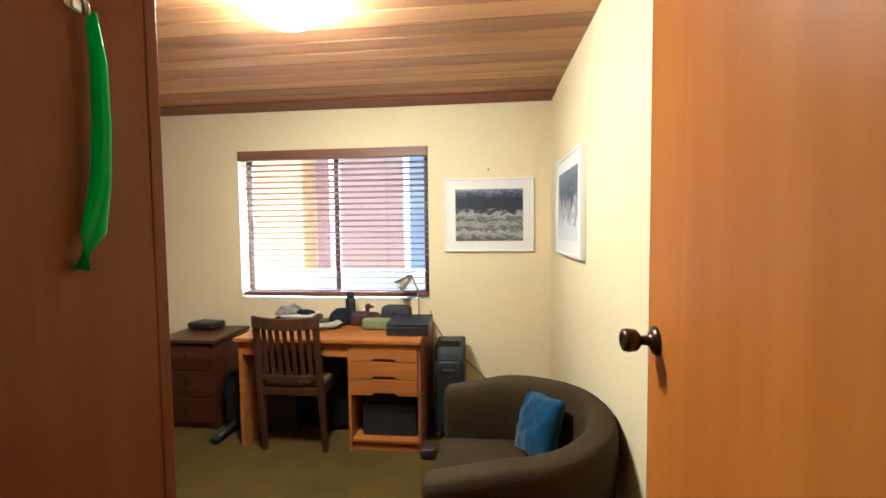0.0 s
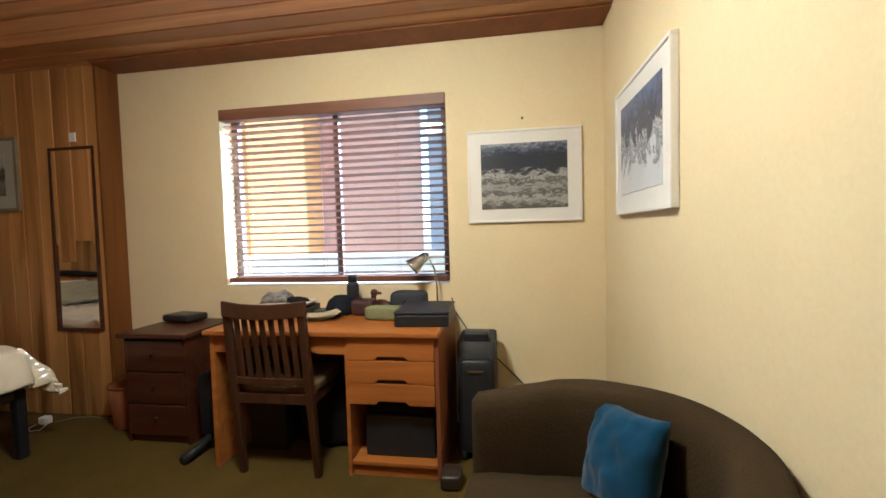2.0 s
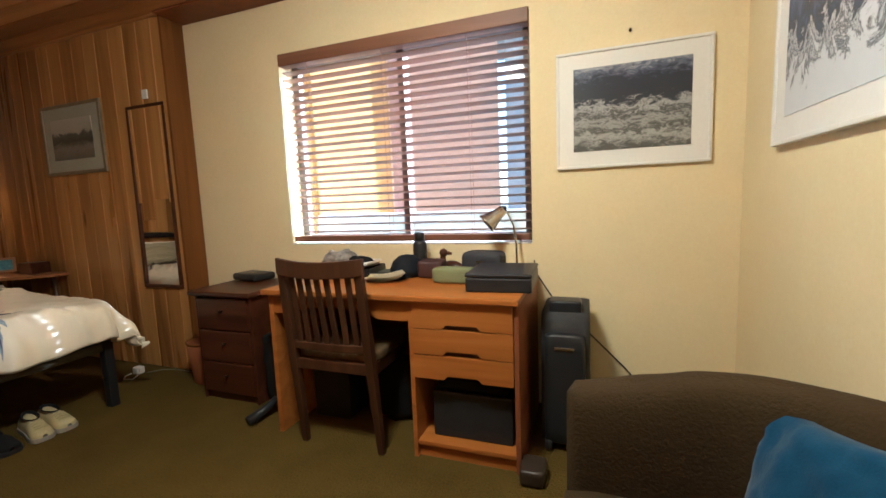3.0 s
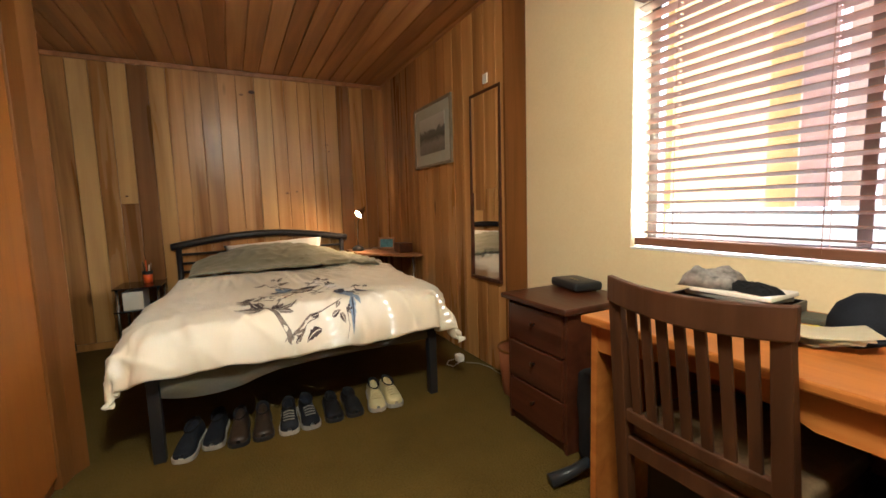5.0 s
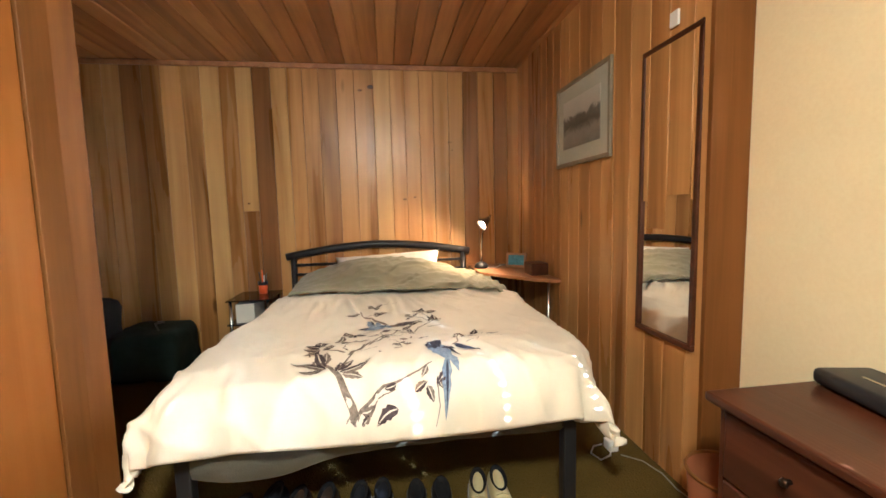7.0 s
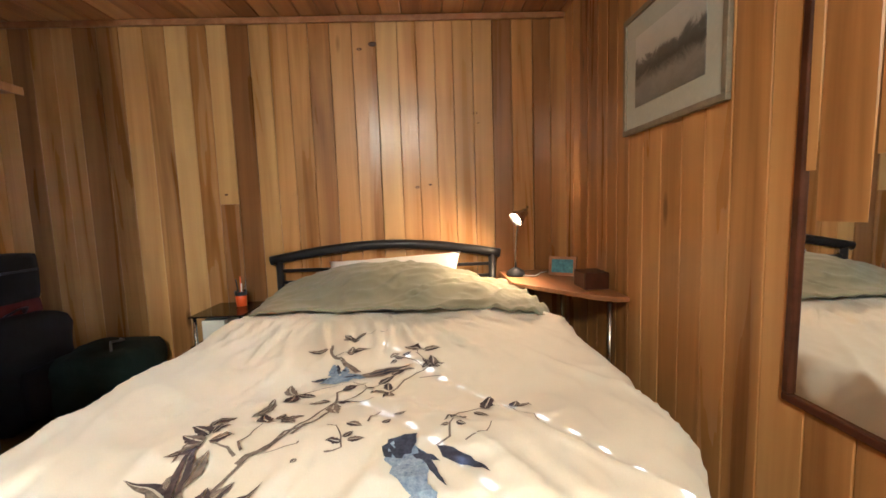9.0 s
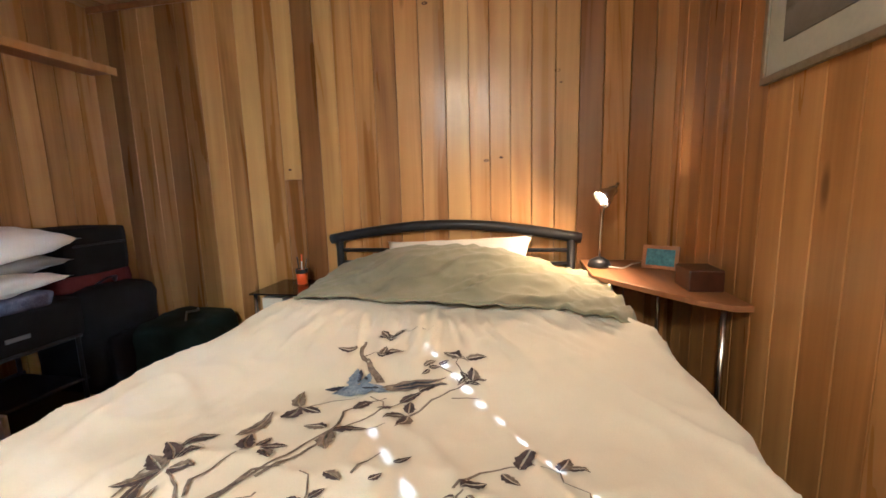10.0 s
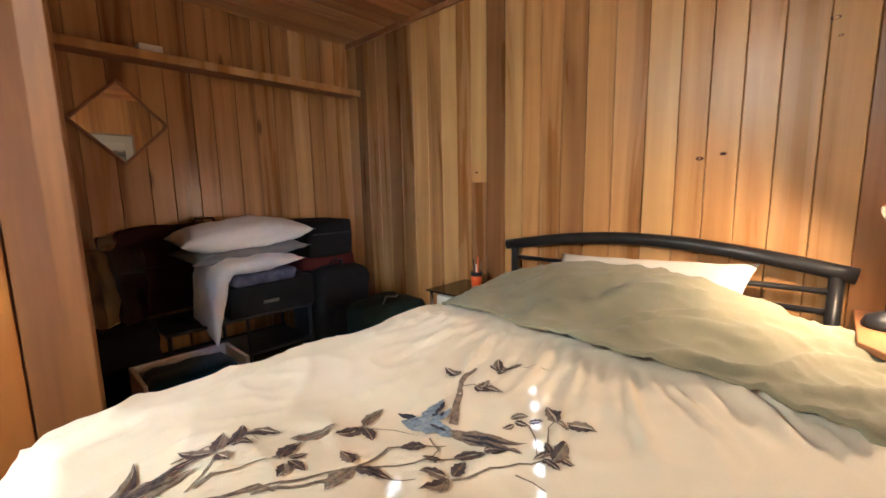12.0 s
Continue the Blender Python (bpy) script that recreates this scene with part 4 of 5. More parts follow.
solo("white_box", block(-4.62, -4.36, 0.965, 1.10, 0.371, 0.515, 0.004), WHITE_PAINT, "white cardboard box on the bedside stand", "box")
cup = thing("pen_cup", (-4.58, 1.11, 0.55), "orange plastic pen cup with pens in it", "pen cup")
part("cup", lathe([(0, 0), (0.032, 0), (0.036, 0.09), (0.032, 0.09), (0.029, 0.006), (0, 0.006)], -4.58, 1.11, 0.551), ORANGE, cup, smooth=True)
part("band", lathe([(0.0362, 0.07), (0.0375, 0.07), (0.0378, 0.098), (0.0345, 0.098), (0.034, 0.07)], -4.58, 1.11, 0.551), BLACK_PLASTIC, cup, "black rim")
for k, (dx, dy, mt) in enumerate(((0.014, 0.01, WHITE_PAINT), (-0.01, 0.015, STEEL), (0.0, -0.014, BLACK_PLASTIC), (-0.016, -0.006, ORANGE))):
    part("pen", tube([(-4.58 + dx * 0.5, 1.11 + dy * 0.5, 0.56), (-4.58 + dx * 1.9, 1.11 + dy * 1.9, 0.70 + 0.012 * k)], 0.004, 8), mt, cup)

# ---- corner table, lamp, photo ----
table = thing("corner_table", (-4.3, 3.1, 0), "corner table with a wooden top on steel legs", "table")
part("tabletop", slab([(-4.72, 2.82), (-4.28, 2.82), (-3.86, 3.13), (-3.79, 3.22), (-3.79, 3.285), (-4.72, 3.285)], 0.668, 0.692, 0.004), SHELF_WOOD, table)
for px, py in ((-3.86, 3.22), (-4.66, 2.87), (-4.66, 3.24), (-4.25, 2.9)):
    part("leg", tube([(px, py, 0), (px, py, 0.67)], 0.012, 10), STEEL, table, smooth=True)
LX, LY, LZ = -4.395, 2.872, 1.055
AXIS = Vector((0.30, -0.78, -0.55)).normalized()
lamp = thing("reading_lamp", (-4.5, 2.89, 0.692), "small reading lamp with a steel stem switched on", "lamp")
part("base", lathe([(0, 0), (0.058, 0), (0.06, 0.012), (0.05, 0.035), (0.022, 0.05), (0.012, 0.055), (0, 0.055)], -4.5, 2.89, 0.692), BLACK_PLASTIC, lamp, "glossy black round base", True)
hub = Vector((LX, LY, LZ)) - AXIS * 0.085
part("stem", tube([(-4.5, 2.89, 0.74), (-4.50, 2.892, 0.85), (-4.492, 2.90, 0.98), (-4.46, 2.925, 1.08), hub + Vector((-0.02, 0.02, 0.03)), hub], 0.007, 10), STEEL, lamp, smooth=True)
shade = lathe([(0.014, -0.09), (0.022, -0.086), (0.028, -0.055), (0.046, -0.025), (0.052, 0.002), (0.049, 0.002), (0.043, -0.023), (0.025, -0.053), (0.011, -0.082)])
part("shade", moved(shade, Matrix.Translation((LX, LY, LZ)) @ turned_to(AXIS)), STEEL, lamp, "brushed steel bell shade", True)
bulb = lathe([(0, 0.002), (0.012, -0.001), (0.021, -0.012), (0.021, -0.024), (0.012, -0.04), (0, -0.05)])
part("bulb", moved(bulb, Matrix.Translation((LX, LY, LZ)) @ turned_to(AXIS)), BULB_GLOW, lamp, "glowing warm bulb", True)


def print_mat(name, stops, z0, z1, freq, contrast=0.9, stretch=(1, 1, 1)):
    """A printed landscape: bands by height broken up by noise."""
    m, nodes, links, b = base_mat(name, 0.35)
    vec, _ = coords(nodes, links, stretch)
    sep = nodes.new("ShaderNodeSeparateXYZ")
    tc = nodes.new("ShaderNodeTexCoord")
    links.new(tc.outputs["Object"], sep.inputs[0])
    mr = node(nodes, "ShaderNodeMapRange")
    mr.inputs["From Min"].default_value, mr.inputs["From Max"].default_value = z0, z1
    links.new(sep.outputs[2], mr.inputs["Value"])
    n1 = node(nodes, "ShaderNodeTexNoise", Scale=freq, Detail=8.0, Roughness=0.72, Distortion=0.8)
    links.new(vec, n1.inputs["Vector"])
    ma = nodes.new("ShaderNodeMath")
    ma.operation = "MULTIPLY_ADD"
    ma.inputs[1].default_value, ma.inputs[2].default_value = contrast, -contrast / 2
    links.new(n1.outputs["Fac"], ma.inputs[0])
    ad = nodes.new("ShaderNodeMath")
    links.new(ma.outputs[0], ad.inputs[0])
    links.new(mr.outputs[0], ad.inputs[1])
    r = ramp(nodes, stops)
    links.new(ad.outputs[0], r.inputs[0])
    links.new(r.outputs[0], b.inputs["Base Color"])
    return m


frame1 = thing("photo_frame", (-4.43, 3.18, 0.692), "small wooden photo frame standing on the corner table", "photo frame")
fm = pose(-4.44, 3.17, 0.693, -12, 0, 58)
part("frame", moved(joined(block(-0.085, 0.085, -0.008, 0.008, 0, 0.018, 0.002), block(-0.085, 0.085, -0.008, 0.008, 0.102, 0.12, 0.002), block(-0.085, -0.067, -0.008, 0.008, 0.018, 0.102, 0.002), block(0.067, 0.085, -0.008, 0.008, 0.018, 0.102, 0.002)), fm), SHELF_WOOD, frame1)
part("photo", moved(block(-0.068, 0.068, -0.002, 0.004, 0.017, 0.103), fm), mottled("sea_photo", (0.03, 0.12, 0.18), (0.1, 0.3, 0.36), 30, 0.3, 60, 0), frame1, "teal and blue seaside photo")
solo("trinket_box", block(-4.14, -3.98, 3.14, 3.27, 0.692, 0.78, 0.006), DARK_WOOD, "dark wooden box on the corner table", "box")
solo("lamp_cable", tube([(-4.46, 2.93, 0.70), (-4.44, 3.0, 0.698), (-4.47, 3.05, 0.715), (-4.54, 3.06, 0.70), (-4.6, 3.12, 0.698)], 0.004, 8), WHITE_PAINT, "white lamp cable lying on the corner table", "cable", smooth=True)


# ---- pictures and mirrors ----
def picture(name, x0, x1, z0, z1, m, frame_w, mat_w, depth, frame_mat, print_m, label, card=WHITE_PAINT):
    """A framed print in its own xz plane, facing -y, placed by m."""
    pic = thing(name, tuple((m @ Vector(((x0 + x1) / 2, 0, z0)))), label, "picture")
    a, b, c, d = x0 + frame_w, x1 - frame_w, z0 + frame_w, z1 - frame_w
    part("frame", moved(joined(block(x0, x1, -depth, -0.001, z0, c, 0.003), block(x0, x1, -depth, -0.001, d, z1, 0.003), block(x0, a, -depth, -0.001, c, d, 0.003), block(b, x1, -depth, -0.001, c, d, 0.003)), m), frame_mat, pic)
    part("mount", moved(block(a - 0.002, b + 0.002, -depth + 0.008, -0.003, c - 0.002, d + 0.002), m), card, pic, "card mount")
    part("print", moved(block(a + mat_w, b - mat_w, -depth + 0.005, -depth + 0.009, c + mat_w, d - mat_w), m), print_m, pic, "printed landscape")
    return pic


SNOW = [(0.0, (0.10, 0.10, 0.09)), (1.0, (0.34, 0.35, 0.40)), (0.12, (0.40, 0.40, 0.38)), (0.2, (0.07, 0.07, 0.06)), (0.3, (0.36, 0.36, 0.35)), (0.38, (0.06, 0.06, 0.055)), (0.47, (0.42, 0.42, 0.42)), (0.54, (0.03, 0.034, 0.045)), (0.8, (0.025, 0.032, 0.055)), (0.9, (0.10, 0.12, 0.18))]
picture("framed_photo", -0.055, 0.62, 1.262, 1.82, Matrix.Translation((0, NORTH, 0)), 0.014, 0.068, 0.022, WHITE_PAINT, print_mat("valley_photo", SNOW, 1.36, 1.75, 19, 0.6, (1, 1, 2.0)), "white framed photo of a snowy valley on the cream wall")
SNOW2 = [(0.0, (0.62, 0.63, 0.66)), (1.0, (0.10, 0.15, 0.3)), (0.3, (0.6, 0.61, 0.64)), (0.4, (0.05, 0.055, 0.07)), (0.5, (0.55, 0.56, 0.6)), (0.58, (0.03, 0.035, 0.05)), (0.75, (0.04, 0.06, 0.12))]
picture("framed_photo", 2.37, 3.08, 1.275, 1.86, pose(EAST, 0, 0, 0, 0, -90) @ Matrix.Diagonal((-1, 1, 1, 1)), 0.016, 0.075, 0.03, WHITE_PAINT, print_mat("slope_photo", SNOW2, 1.36, 1.78, 15, 1.5, (1, 1, 0.8)), "white framed photo of a snowy mountain slope on the cream wall")
solo("nail", tube([(0.28, NORTH + 0.002, 1.885), (0.28, NORTH - 0.012, 1.888)], 0.006, 8), BRONZE, "small dark nail in the cream wall", "nail")
GILT = mottled("grey_gilt", (0.16, 0.13, 0.08), (0.26, 0.22, 0.15), 20, 0.5, 120, 0.2, 0.001)
ETCH = [(0.0, (0.12, 0.115, 0.10)), (1.0, (0.50, 0.49, 0.43)), (0.3, (0.22, 0.21, 0.18)), (0.45, (0.05, 0.05, 0.045)), (0.6, (0.10, 0.10, 0.09)), (0.66, (0.40, 0.39, 0.34))]
picture("framed_etching", -3.855, -3.175, 1.442, 1.955, Matrix.Translation((0, ALCOVE_N - 0.009, 0)), 0.024, 0.085, 0.02, GILT, print_mat("etching", ETCH, 1.54, 1.86, 12, 0.5), "old grey landscape etching in a narrow gilt frame on the boards", mottled("grey_card", (0.40, 0.40, 0.33), (0.46, 0.46, 0.38), 8, 0.9, 60, 0))


def wall_mirror(corners, m, frame_w, depth, name, label, frame_mat=DARK_WOOD):
    mir = thing(name, tuple(m @ Vector((0, 0, corners[2]))), label, "mirror")
    x0, x1, z0, z1 = corners
    a, b, c, d = x0 + frame_w, x1 - frame_w, z0 + frame_w, z1 - frame_w
    part("frame", moved(joined(block(x0, x1, -depth, 0, z0, c, 0.004), block(x0, x1, -depth, 0, d, z1, 0.004), block(x0, a, -depth, 0, c, d, 0.004), block(b, x1, -depth, 0, c, d, 0.004)), m), frame_mat, mir)
    part("glass", moved(block(a - 0.002, b + 0.002, -depth + 0.012, -0.002, c - 0.002, d + 0.002), m), MIRROR, mir, "silvered mirror glass")


wall_mirror((-0.185, 0.185, 0.60, 1.865), pose(-2.75, ALCOVE_N - 0.009, 0, -0.6, 0, 0), 0.022, 0.022, "tall_mirror", "tall narrow mirror in a dark wooden frame on the boards")
wall_mirror((-0.178, 0.178, -0.178, 0.178), pose(-3.10, ALCOVE_S + 0.012, 1.6, 0, 0, 180) @ pose(0, 0, 0, 0, 45, 0), 0.016, 0.016, "diamond_mirror", "square mirror hung as a diamond in a thin wooden frame", SHELF_WOOD)
solo("wall_plate", block(-2.745, -2.695, ALCOVE_N - 0.02, ALCOVE_N - 0.009, 1.895, 1.955, 0.003), WHITE_PAINT, "small white plastic plate on the boards above the mirror", "wall plate")
shelf = thing("wall_shelf", (-3.6, ALCOVE_S + 0.1, 1.95), "long cedar wall shelf high in the recess", "shelf")
part("board", block(-4.70, WARD_X0 - 0.01, ALCOVE_S + 0.009, ALCOVE_S + 0.20, 1.955, 1.985, 0.004), SHELF_WOOD, shelf)
part("lip", block(-4.70, WARD_X0 - 0.01, ALCOVE_S + 0.202, ALCOVE_S + 0.218, 1.94, 1.99, 0.003), CEDAR, shelf)
solo("paper_packet", block(-3.32, -3.2, ALCOVE_S + 0.06, ALCOVE_S + 0.17, 1.985, 2.04, 0.004), WHITE_PAINT, "white paper packet lying on the wall shelf", "packet")

# ---- things heaped in the recess ----
rack = thing("metal_rack", (-3.5, -0.1, 0), "low black metal rack carrying bags and pillows", "rack")
for px in (-3.94, -3.52, -3.10):
    for py in (-0.30, 0.14):
        part("leg", tube([(px, py, 0), (px, py, 0.40)], 0.012, 8), BLACK_METAL, rack)
for hz in (0.16, 0.40):
    for py in (-0.30, 0.14):
        part("rail", tube([(-3.96, py, hz), (-3.08, py, hz)], 0.011, 8), BLACK_METAL, rack)
    part("deck", block(-3.95, -3.09, -0.29, 0.13, hz - 0.012, hz - 0.004), BLACK_METAL, rack)
holdall = thing("holdall", (-3.66, -0.08, 0.40), "black nylon holdall open at the top with clothes in it", "bag")
part("body", soft_box(-3.99, -3.43, -0.28, 0.15, 0.397, 0.61, 0.04, 0.012, 4), BLACK_CLOTH, holdall, smooth=True)
part("clothes", soft_box(-3.86, -3.46, -0.16, 0.16, 0.60, 0.675, 0.08, 0.03, 9), mottled("mauve_clothes", (0.03, 0.03, 0.06), (0.18, 0.18, 0.23), 14, 0.9, 200, 0.3), holdall, "crumpled blue-grey clothes", True)
part("badge", block(-3.72, -3.62, 0.155, 0.163, 0.475, 0.495, 0.002), GREY_CLOTH, holdall, "grey badge")
def drooped(bm, edge, radius, z):
    """Let what lies past x = edge hang down over it."""
    for v in bm.verts:
        d = v.co.x - edge
        if d > 0:
            a = min(d / radius, 1.4)
            rest, h = d - a * radius, v.co.z - z
            v.co.x = edge + (radius + h) * math.sin(a) + rest * math.cos(a)
            v.co.z = z - radius + (radius + h) * math.cos(a) - rest * math.sin(a)
    return bm


solo("pillow", drooped(cushion(0.90, 0.48, 0.13, pose(-3.42, 0.03, 0.73, 2, 2, -3), 0.45, seed=11, n=30), -3.45, 0.09, 0.73), WHITE_CLOTH, "white pillow at the bottom of a stack drooping over the edge", "pillow", "pillows", True)
solo("pillow", cushion(0.74, 0.46, 0.12, pose(-3.60, -0.06, 0.805, -3, 3, 2), 0.45, seed=15), GREY_CLOTH, "grey pillow squashed in a stack", "pillow", "pillows", True)
solo("pillow", cushion(0.80, 0.48, 0.20, pose(-3.60, -0.05, 0.91, -2, 3, -2), 0.45, seed=18), WHITE_CLOTH, "plump white pillow on top of a stack", "pillow", "pillows", True)
RED_CLOTH = mottled("dark_red_cloth", (0.05, 0.008, 0.008), (0.10, 0.018, 0.016), 7, 0.85, 240, 0.4)
backpack = solo("backpack", soft_box(-4.48, -4.0, -0.3, 0.15, 0.0, 0.62, 0.09, 0.025, 6), BLACK_CLOTH, "bulky black backpack standing on the carpet", "backpack", smooth=True)
part("pocket", soft_box(-4.40, -4.08, 0.13, 0.19, 0.06, 0.34, 0.08, 0.01, 61), BLACK_CLOTH, backpack, "zipped front pocket", True)
part("strap", tube([(-4.30, 0.0, 0.61), (-4.26, 0.06, 0.66), (-4.2, 0.07, 0.66), (-4.16, 0.0, 0.61)], 0.012, 8, 0.5), BLACK_PLASTIC, backpack, "", True)
solo("red_bag", soft_box(-4.42, -3.98, -0.32, 0.02, 0.60, 0.70, 0.07, 0.012, 7), RED_CLOTH, "dark red cloth bag lying on the backpack", "bag", smooth=True)
camera_case = thing("hard_case", (-4.2, -0.14, 0.7), "black fabric carry case on top of the heap", "case")
part("body", soft_box(-4.38, -4.02, -0.33, 0.06, 0.69, 0.965, 0.05, 0.006, 1), BLACK_CLOTH, camera_case, smooth=True)
part("zip", block(-4.36, -4.04, 0.062, 0.068, 0.86, 0.872, 0.002), BLACK_PLASTIC, camera_case)
DARK_GREEN = mottled("dark_green_nylon", (0.008, 0.016, 0.013), (0.022, 0.036, 0.03), 8, 0.75, 240, 0.4)
duffel = thing("duffel_bag", (-4.5, 0.3, 0), "dark green duffel bag slumped on the carpet", "bag")
part("body", soft_box(-4.69, -4.20, 0.10, 0.58, 0.0, 0.36, 0.11, 0.03, 12), DARK_GREEN, duffel, smooth=True)
part("strap", tube([(-4.6, 0.3, 0.36), (-4.52, 0.38, 0.375), (-4.44, 0.36, 0.385), (-4.36, 0.42, 0.355)], 0.007, 8), GREY_CLOTH, duffel, "pale strap", True)
tub = thing("plastic_tub", (-3.15, 0.35, 0), "white plastic tub holding folded blue cloth", "tub")
part("body", joined(block(-3.38, -3.36, 0.18, 0.50, 0, 0.30, 0.006), block(-2.92, -2.90, 0.18, 0.50, 0, 0.30, 0.006), block(-3.36, -2.92, 0.18, 0.20, 0, 0.30, 0.004), block(-3.36, -2.92, 0.48, 0.50, 0, 0.18, 0.004), block(-3.36, -2.92, 0.2, 0.48, 0, 0.02)), WHITE_PAINT, tub)
part("cloth", soft_box(-3.34, -2.94, 0.22, 0.485, 0.02, 0.285, 0.08, 0.02, 3), BLUE_CLOTH, tub, "dark blue folded cloth", True)
PLASTIC_FILM = clear("plastic_film", (0.8, 0.78, 0.72), 0.12, 1.3)
film_bag = solo("plastic_bag", soft_box(-3.06, -2.80, -0.30, -0.02, 0.45, 0.88, 0.1, 0.05, 30), PLASTIC_FILM, "crumpled clear plastic bag on a dark sack", "bag", smooth=True)
part("knot", soft_box(-2.96, -2.88, -0.20, -0.12, 0.85, 0.94, 0.1, 0.02, 31), PLASTIC_FILM, film_bag, "twisted neck", True)
solo("dark_sack", soft_box(-3.08, -2.74, -0.34, 0.10, 0.0, 0.46, 0.08, 0.03, 33), BLACK_CLOTH, "dark cloth sack slumped on the carpet", "sack", smooth=True)
garment_bag = solo("garment_bag", soft_box(-3.9, -2.95, -0.40, -0.28, 0.42, 0.98, 0.1, 0.02, 40), mottled("maroon_cloth", (0.02, 0.008, 0.008), (0.045, 0.016, 0.014), 6, 0.9, 220, 0.3), "dark maroon bag leaning on the boards", "bag", smooth=True)
part("handle", tube([(-3.55, -0.33, 0.96), (-3.52, -0.32, 1.01), (-3.42, -0.32, 1.01), (-3.39, -0.33, 0.96)], 0.010, 8, 0.6), BLACK_CLOTH, garment_bag, "black webbing handle", True)
part("zip", tube([(-3.86, -0.276, 0.72), (-3.4, -0.272, 0.74), (-2.99, -0.276, 0.72)], 0.004, 6), BLACK_PLASTIC, garment_bag)
plug = thing("power_adapter", (-2.92, 3.16, 0), "white power adapter and cable on the carpet", "adapter")
part("body", block(-2.95, -2.89, 3.13, 3.18, 0, 0.05, 0.008), WHITE_PAINT, plug)
part("cable", tube([(-2.89, 3.15, 0.03), (-2.86, 3.12, 0.05), (-2.83, 3.10, 0.03), (-2.84, 3.06, 0.006), (-2.90, 3.04, 0.005), (-2.95, 3.08, 0.005), (-2.96, 3.13, 0.005)], 0.004, 8), WHITE_PAINT, plug, smooth=True)

solo("floor_cable", tube([(-2.86, 3.17, 0.006), (-2.80, 3.24, 0.006), (-2.70, 3.27, 0.006), (-2.6, 3.262, 0.006), (-2.5, 3.28, 0.006), (-2.42, 3.33, 0.006)], 0.003, 8), OLIVE_CLOTH, "dull olive cable lying along the foot of the boards", "cable", smooth=True)
basket = thing("waste_basket", (-2.31, 3.22, 0), "round wood-brown waste basket between chest and boards", "waste basket")
part("body", lathe([(0, 0), (0.095, 0), (0.098, 0.006), (0.122, 0.272), (0.118, 0.272), (0.093, 0.012), (0, 0.012)], -2.31, 3.22, 0, 32), PLY_DARK, basket, smooth=True)
part("rim", lathe([(0.118, 0.268), (0.124, 0.266), (0.128, 0.274), (0.124, 0.282), (0.118, 0.279), (0.118, 0.268)], -2.31, 3.22, 0, 32), POST_WOOD, basket, "rolled rim", True)

# ---- chest of drawers ----
CX0, CX1, CY0, CY1 = -2.11, -1.69, 2.998, 3.43
chest = thing("chest_of_drawers", (-1.9, 3.2, 0), "dark mahogany-stained chest with three drawers", "chest of drawers")
part("body", joined(block(CX0, CX0 + 0.018, CY0 + 0.005, CY1, 0, 0.637, 0.002), block(CX1 - 0.018, CX1, CY0 + 0.005, CY1, 0, 0.637, 0.002), block(CX0 + 0.018, CX1 - 0.018, CY0 + 0.02, CY1, 0.0, 0.637)), DARK_WOOD, chest)
part("top", block(CX0 - 0.022, CX1 + 0.022, CY0 - 0.03, CY1, 0.638, 0.665, 0.008, 3), DARK_WOOD, chest)
for i, (z0, z1) in enumerate(((0.05, 0.235), (0.242, 0.428), (0.435, 0.622))):
    dr = part("drawer", block(CX0 + 0.022, CX1 - 0.022, CY0 - 0.004, CY0 + 0.02, z0, z1, 0.006, 2), DARK_WOOD, chest)
    part("knob", moved(lathe([(0, 0), (0.006, 0), (0.005, 0.01), (0.011, 0.016), (0.009, 0.022), (0, 0.024)]), Matrix.Translation(((CX0 + CX1) / 2, CY0 - 0.004, (z0 + z1) / 2 + 0.02)) @ turned_to((0, -1, 0))), BRONZE, dr, "small dark metal knob", True)
router = thing("router", (-1.93, 3.2, 0.665), "flat black plastic modem on the chest", "router")
part("body", moved(block(-0.12, 0.12, -0.08, 0.08, 0.004, 0.05, 0.016, 3), pose(-1.985, 3.345, 0.665, 0, 0, -12)), BLACK_PLASTIC, router, smooth=True)
part("badge", moved(block(-0.04, 0.04, -0.015, -0.005, 0.0495, 0.0508), pose(-1.985, 3.345, 0.665, 0, 0, -12)), STEEL, router, "grey badge")

# ---- desk ----
DX0, DX1, DY0, DY1 = -1.40, -0.155, 2.80, 3.43
desk = thing("desk", (-0.8, 3.1, 0), "orange-stained pine desk with three drawers over an open cupboard", "desk")
part("desktop", block(DX0, DX1, DY0 - 0.02, DY1, 0.712, 0.738, 0.006), DESK_WOOD, desk)
PX0 = -0.635
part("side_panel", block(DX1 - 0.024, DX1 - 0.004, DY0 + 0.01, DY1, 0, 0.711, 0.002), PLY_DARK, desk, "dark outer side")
part("side_panel", block(PX0, PX0 + 0.02, DY0 + 0.01, DY1, 0, 0.711, 0.002), DESK_WOOD, desk)
part("side_panel", block(DX0 + 0.02, DX0 + 0.045, DY0 + 0.01, DY1, 0, 0.711, 0.002), DESK_WOOD, desk)
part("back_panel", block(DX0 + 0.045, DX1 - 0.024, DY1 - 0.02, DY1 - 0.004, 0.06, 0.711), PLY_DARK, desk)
pts = [(DX0 + 0.046, 0.711), (DX0 + 0.046, 0.62)] + [(DX0 + 0.14 + 0.48 * k / 10, 0.62 + 0.04 * math.sin(math.pi * k / 10) ** 0.6) for k in range(11)] + [(PX0 - 0.001, 0.62), (PX0 - 0.001, 0.711)]
part("apron", moved(slab(pts, -0.018, 0.0), pose(0, DY0 + 0.014, 0, 90, 0, 0)), DESK_WOOD, desk)
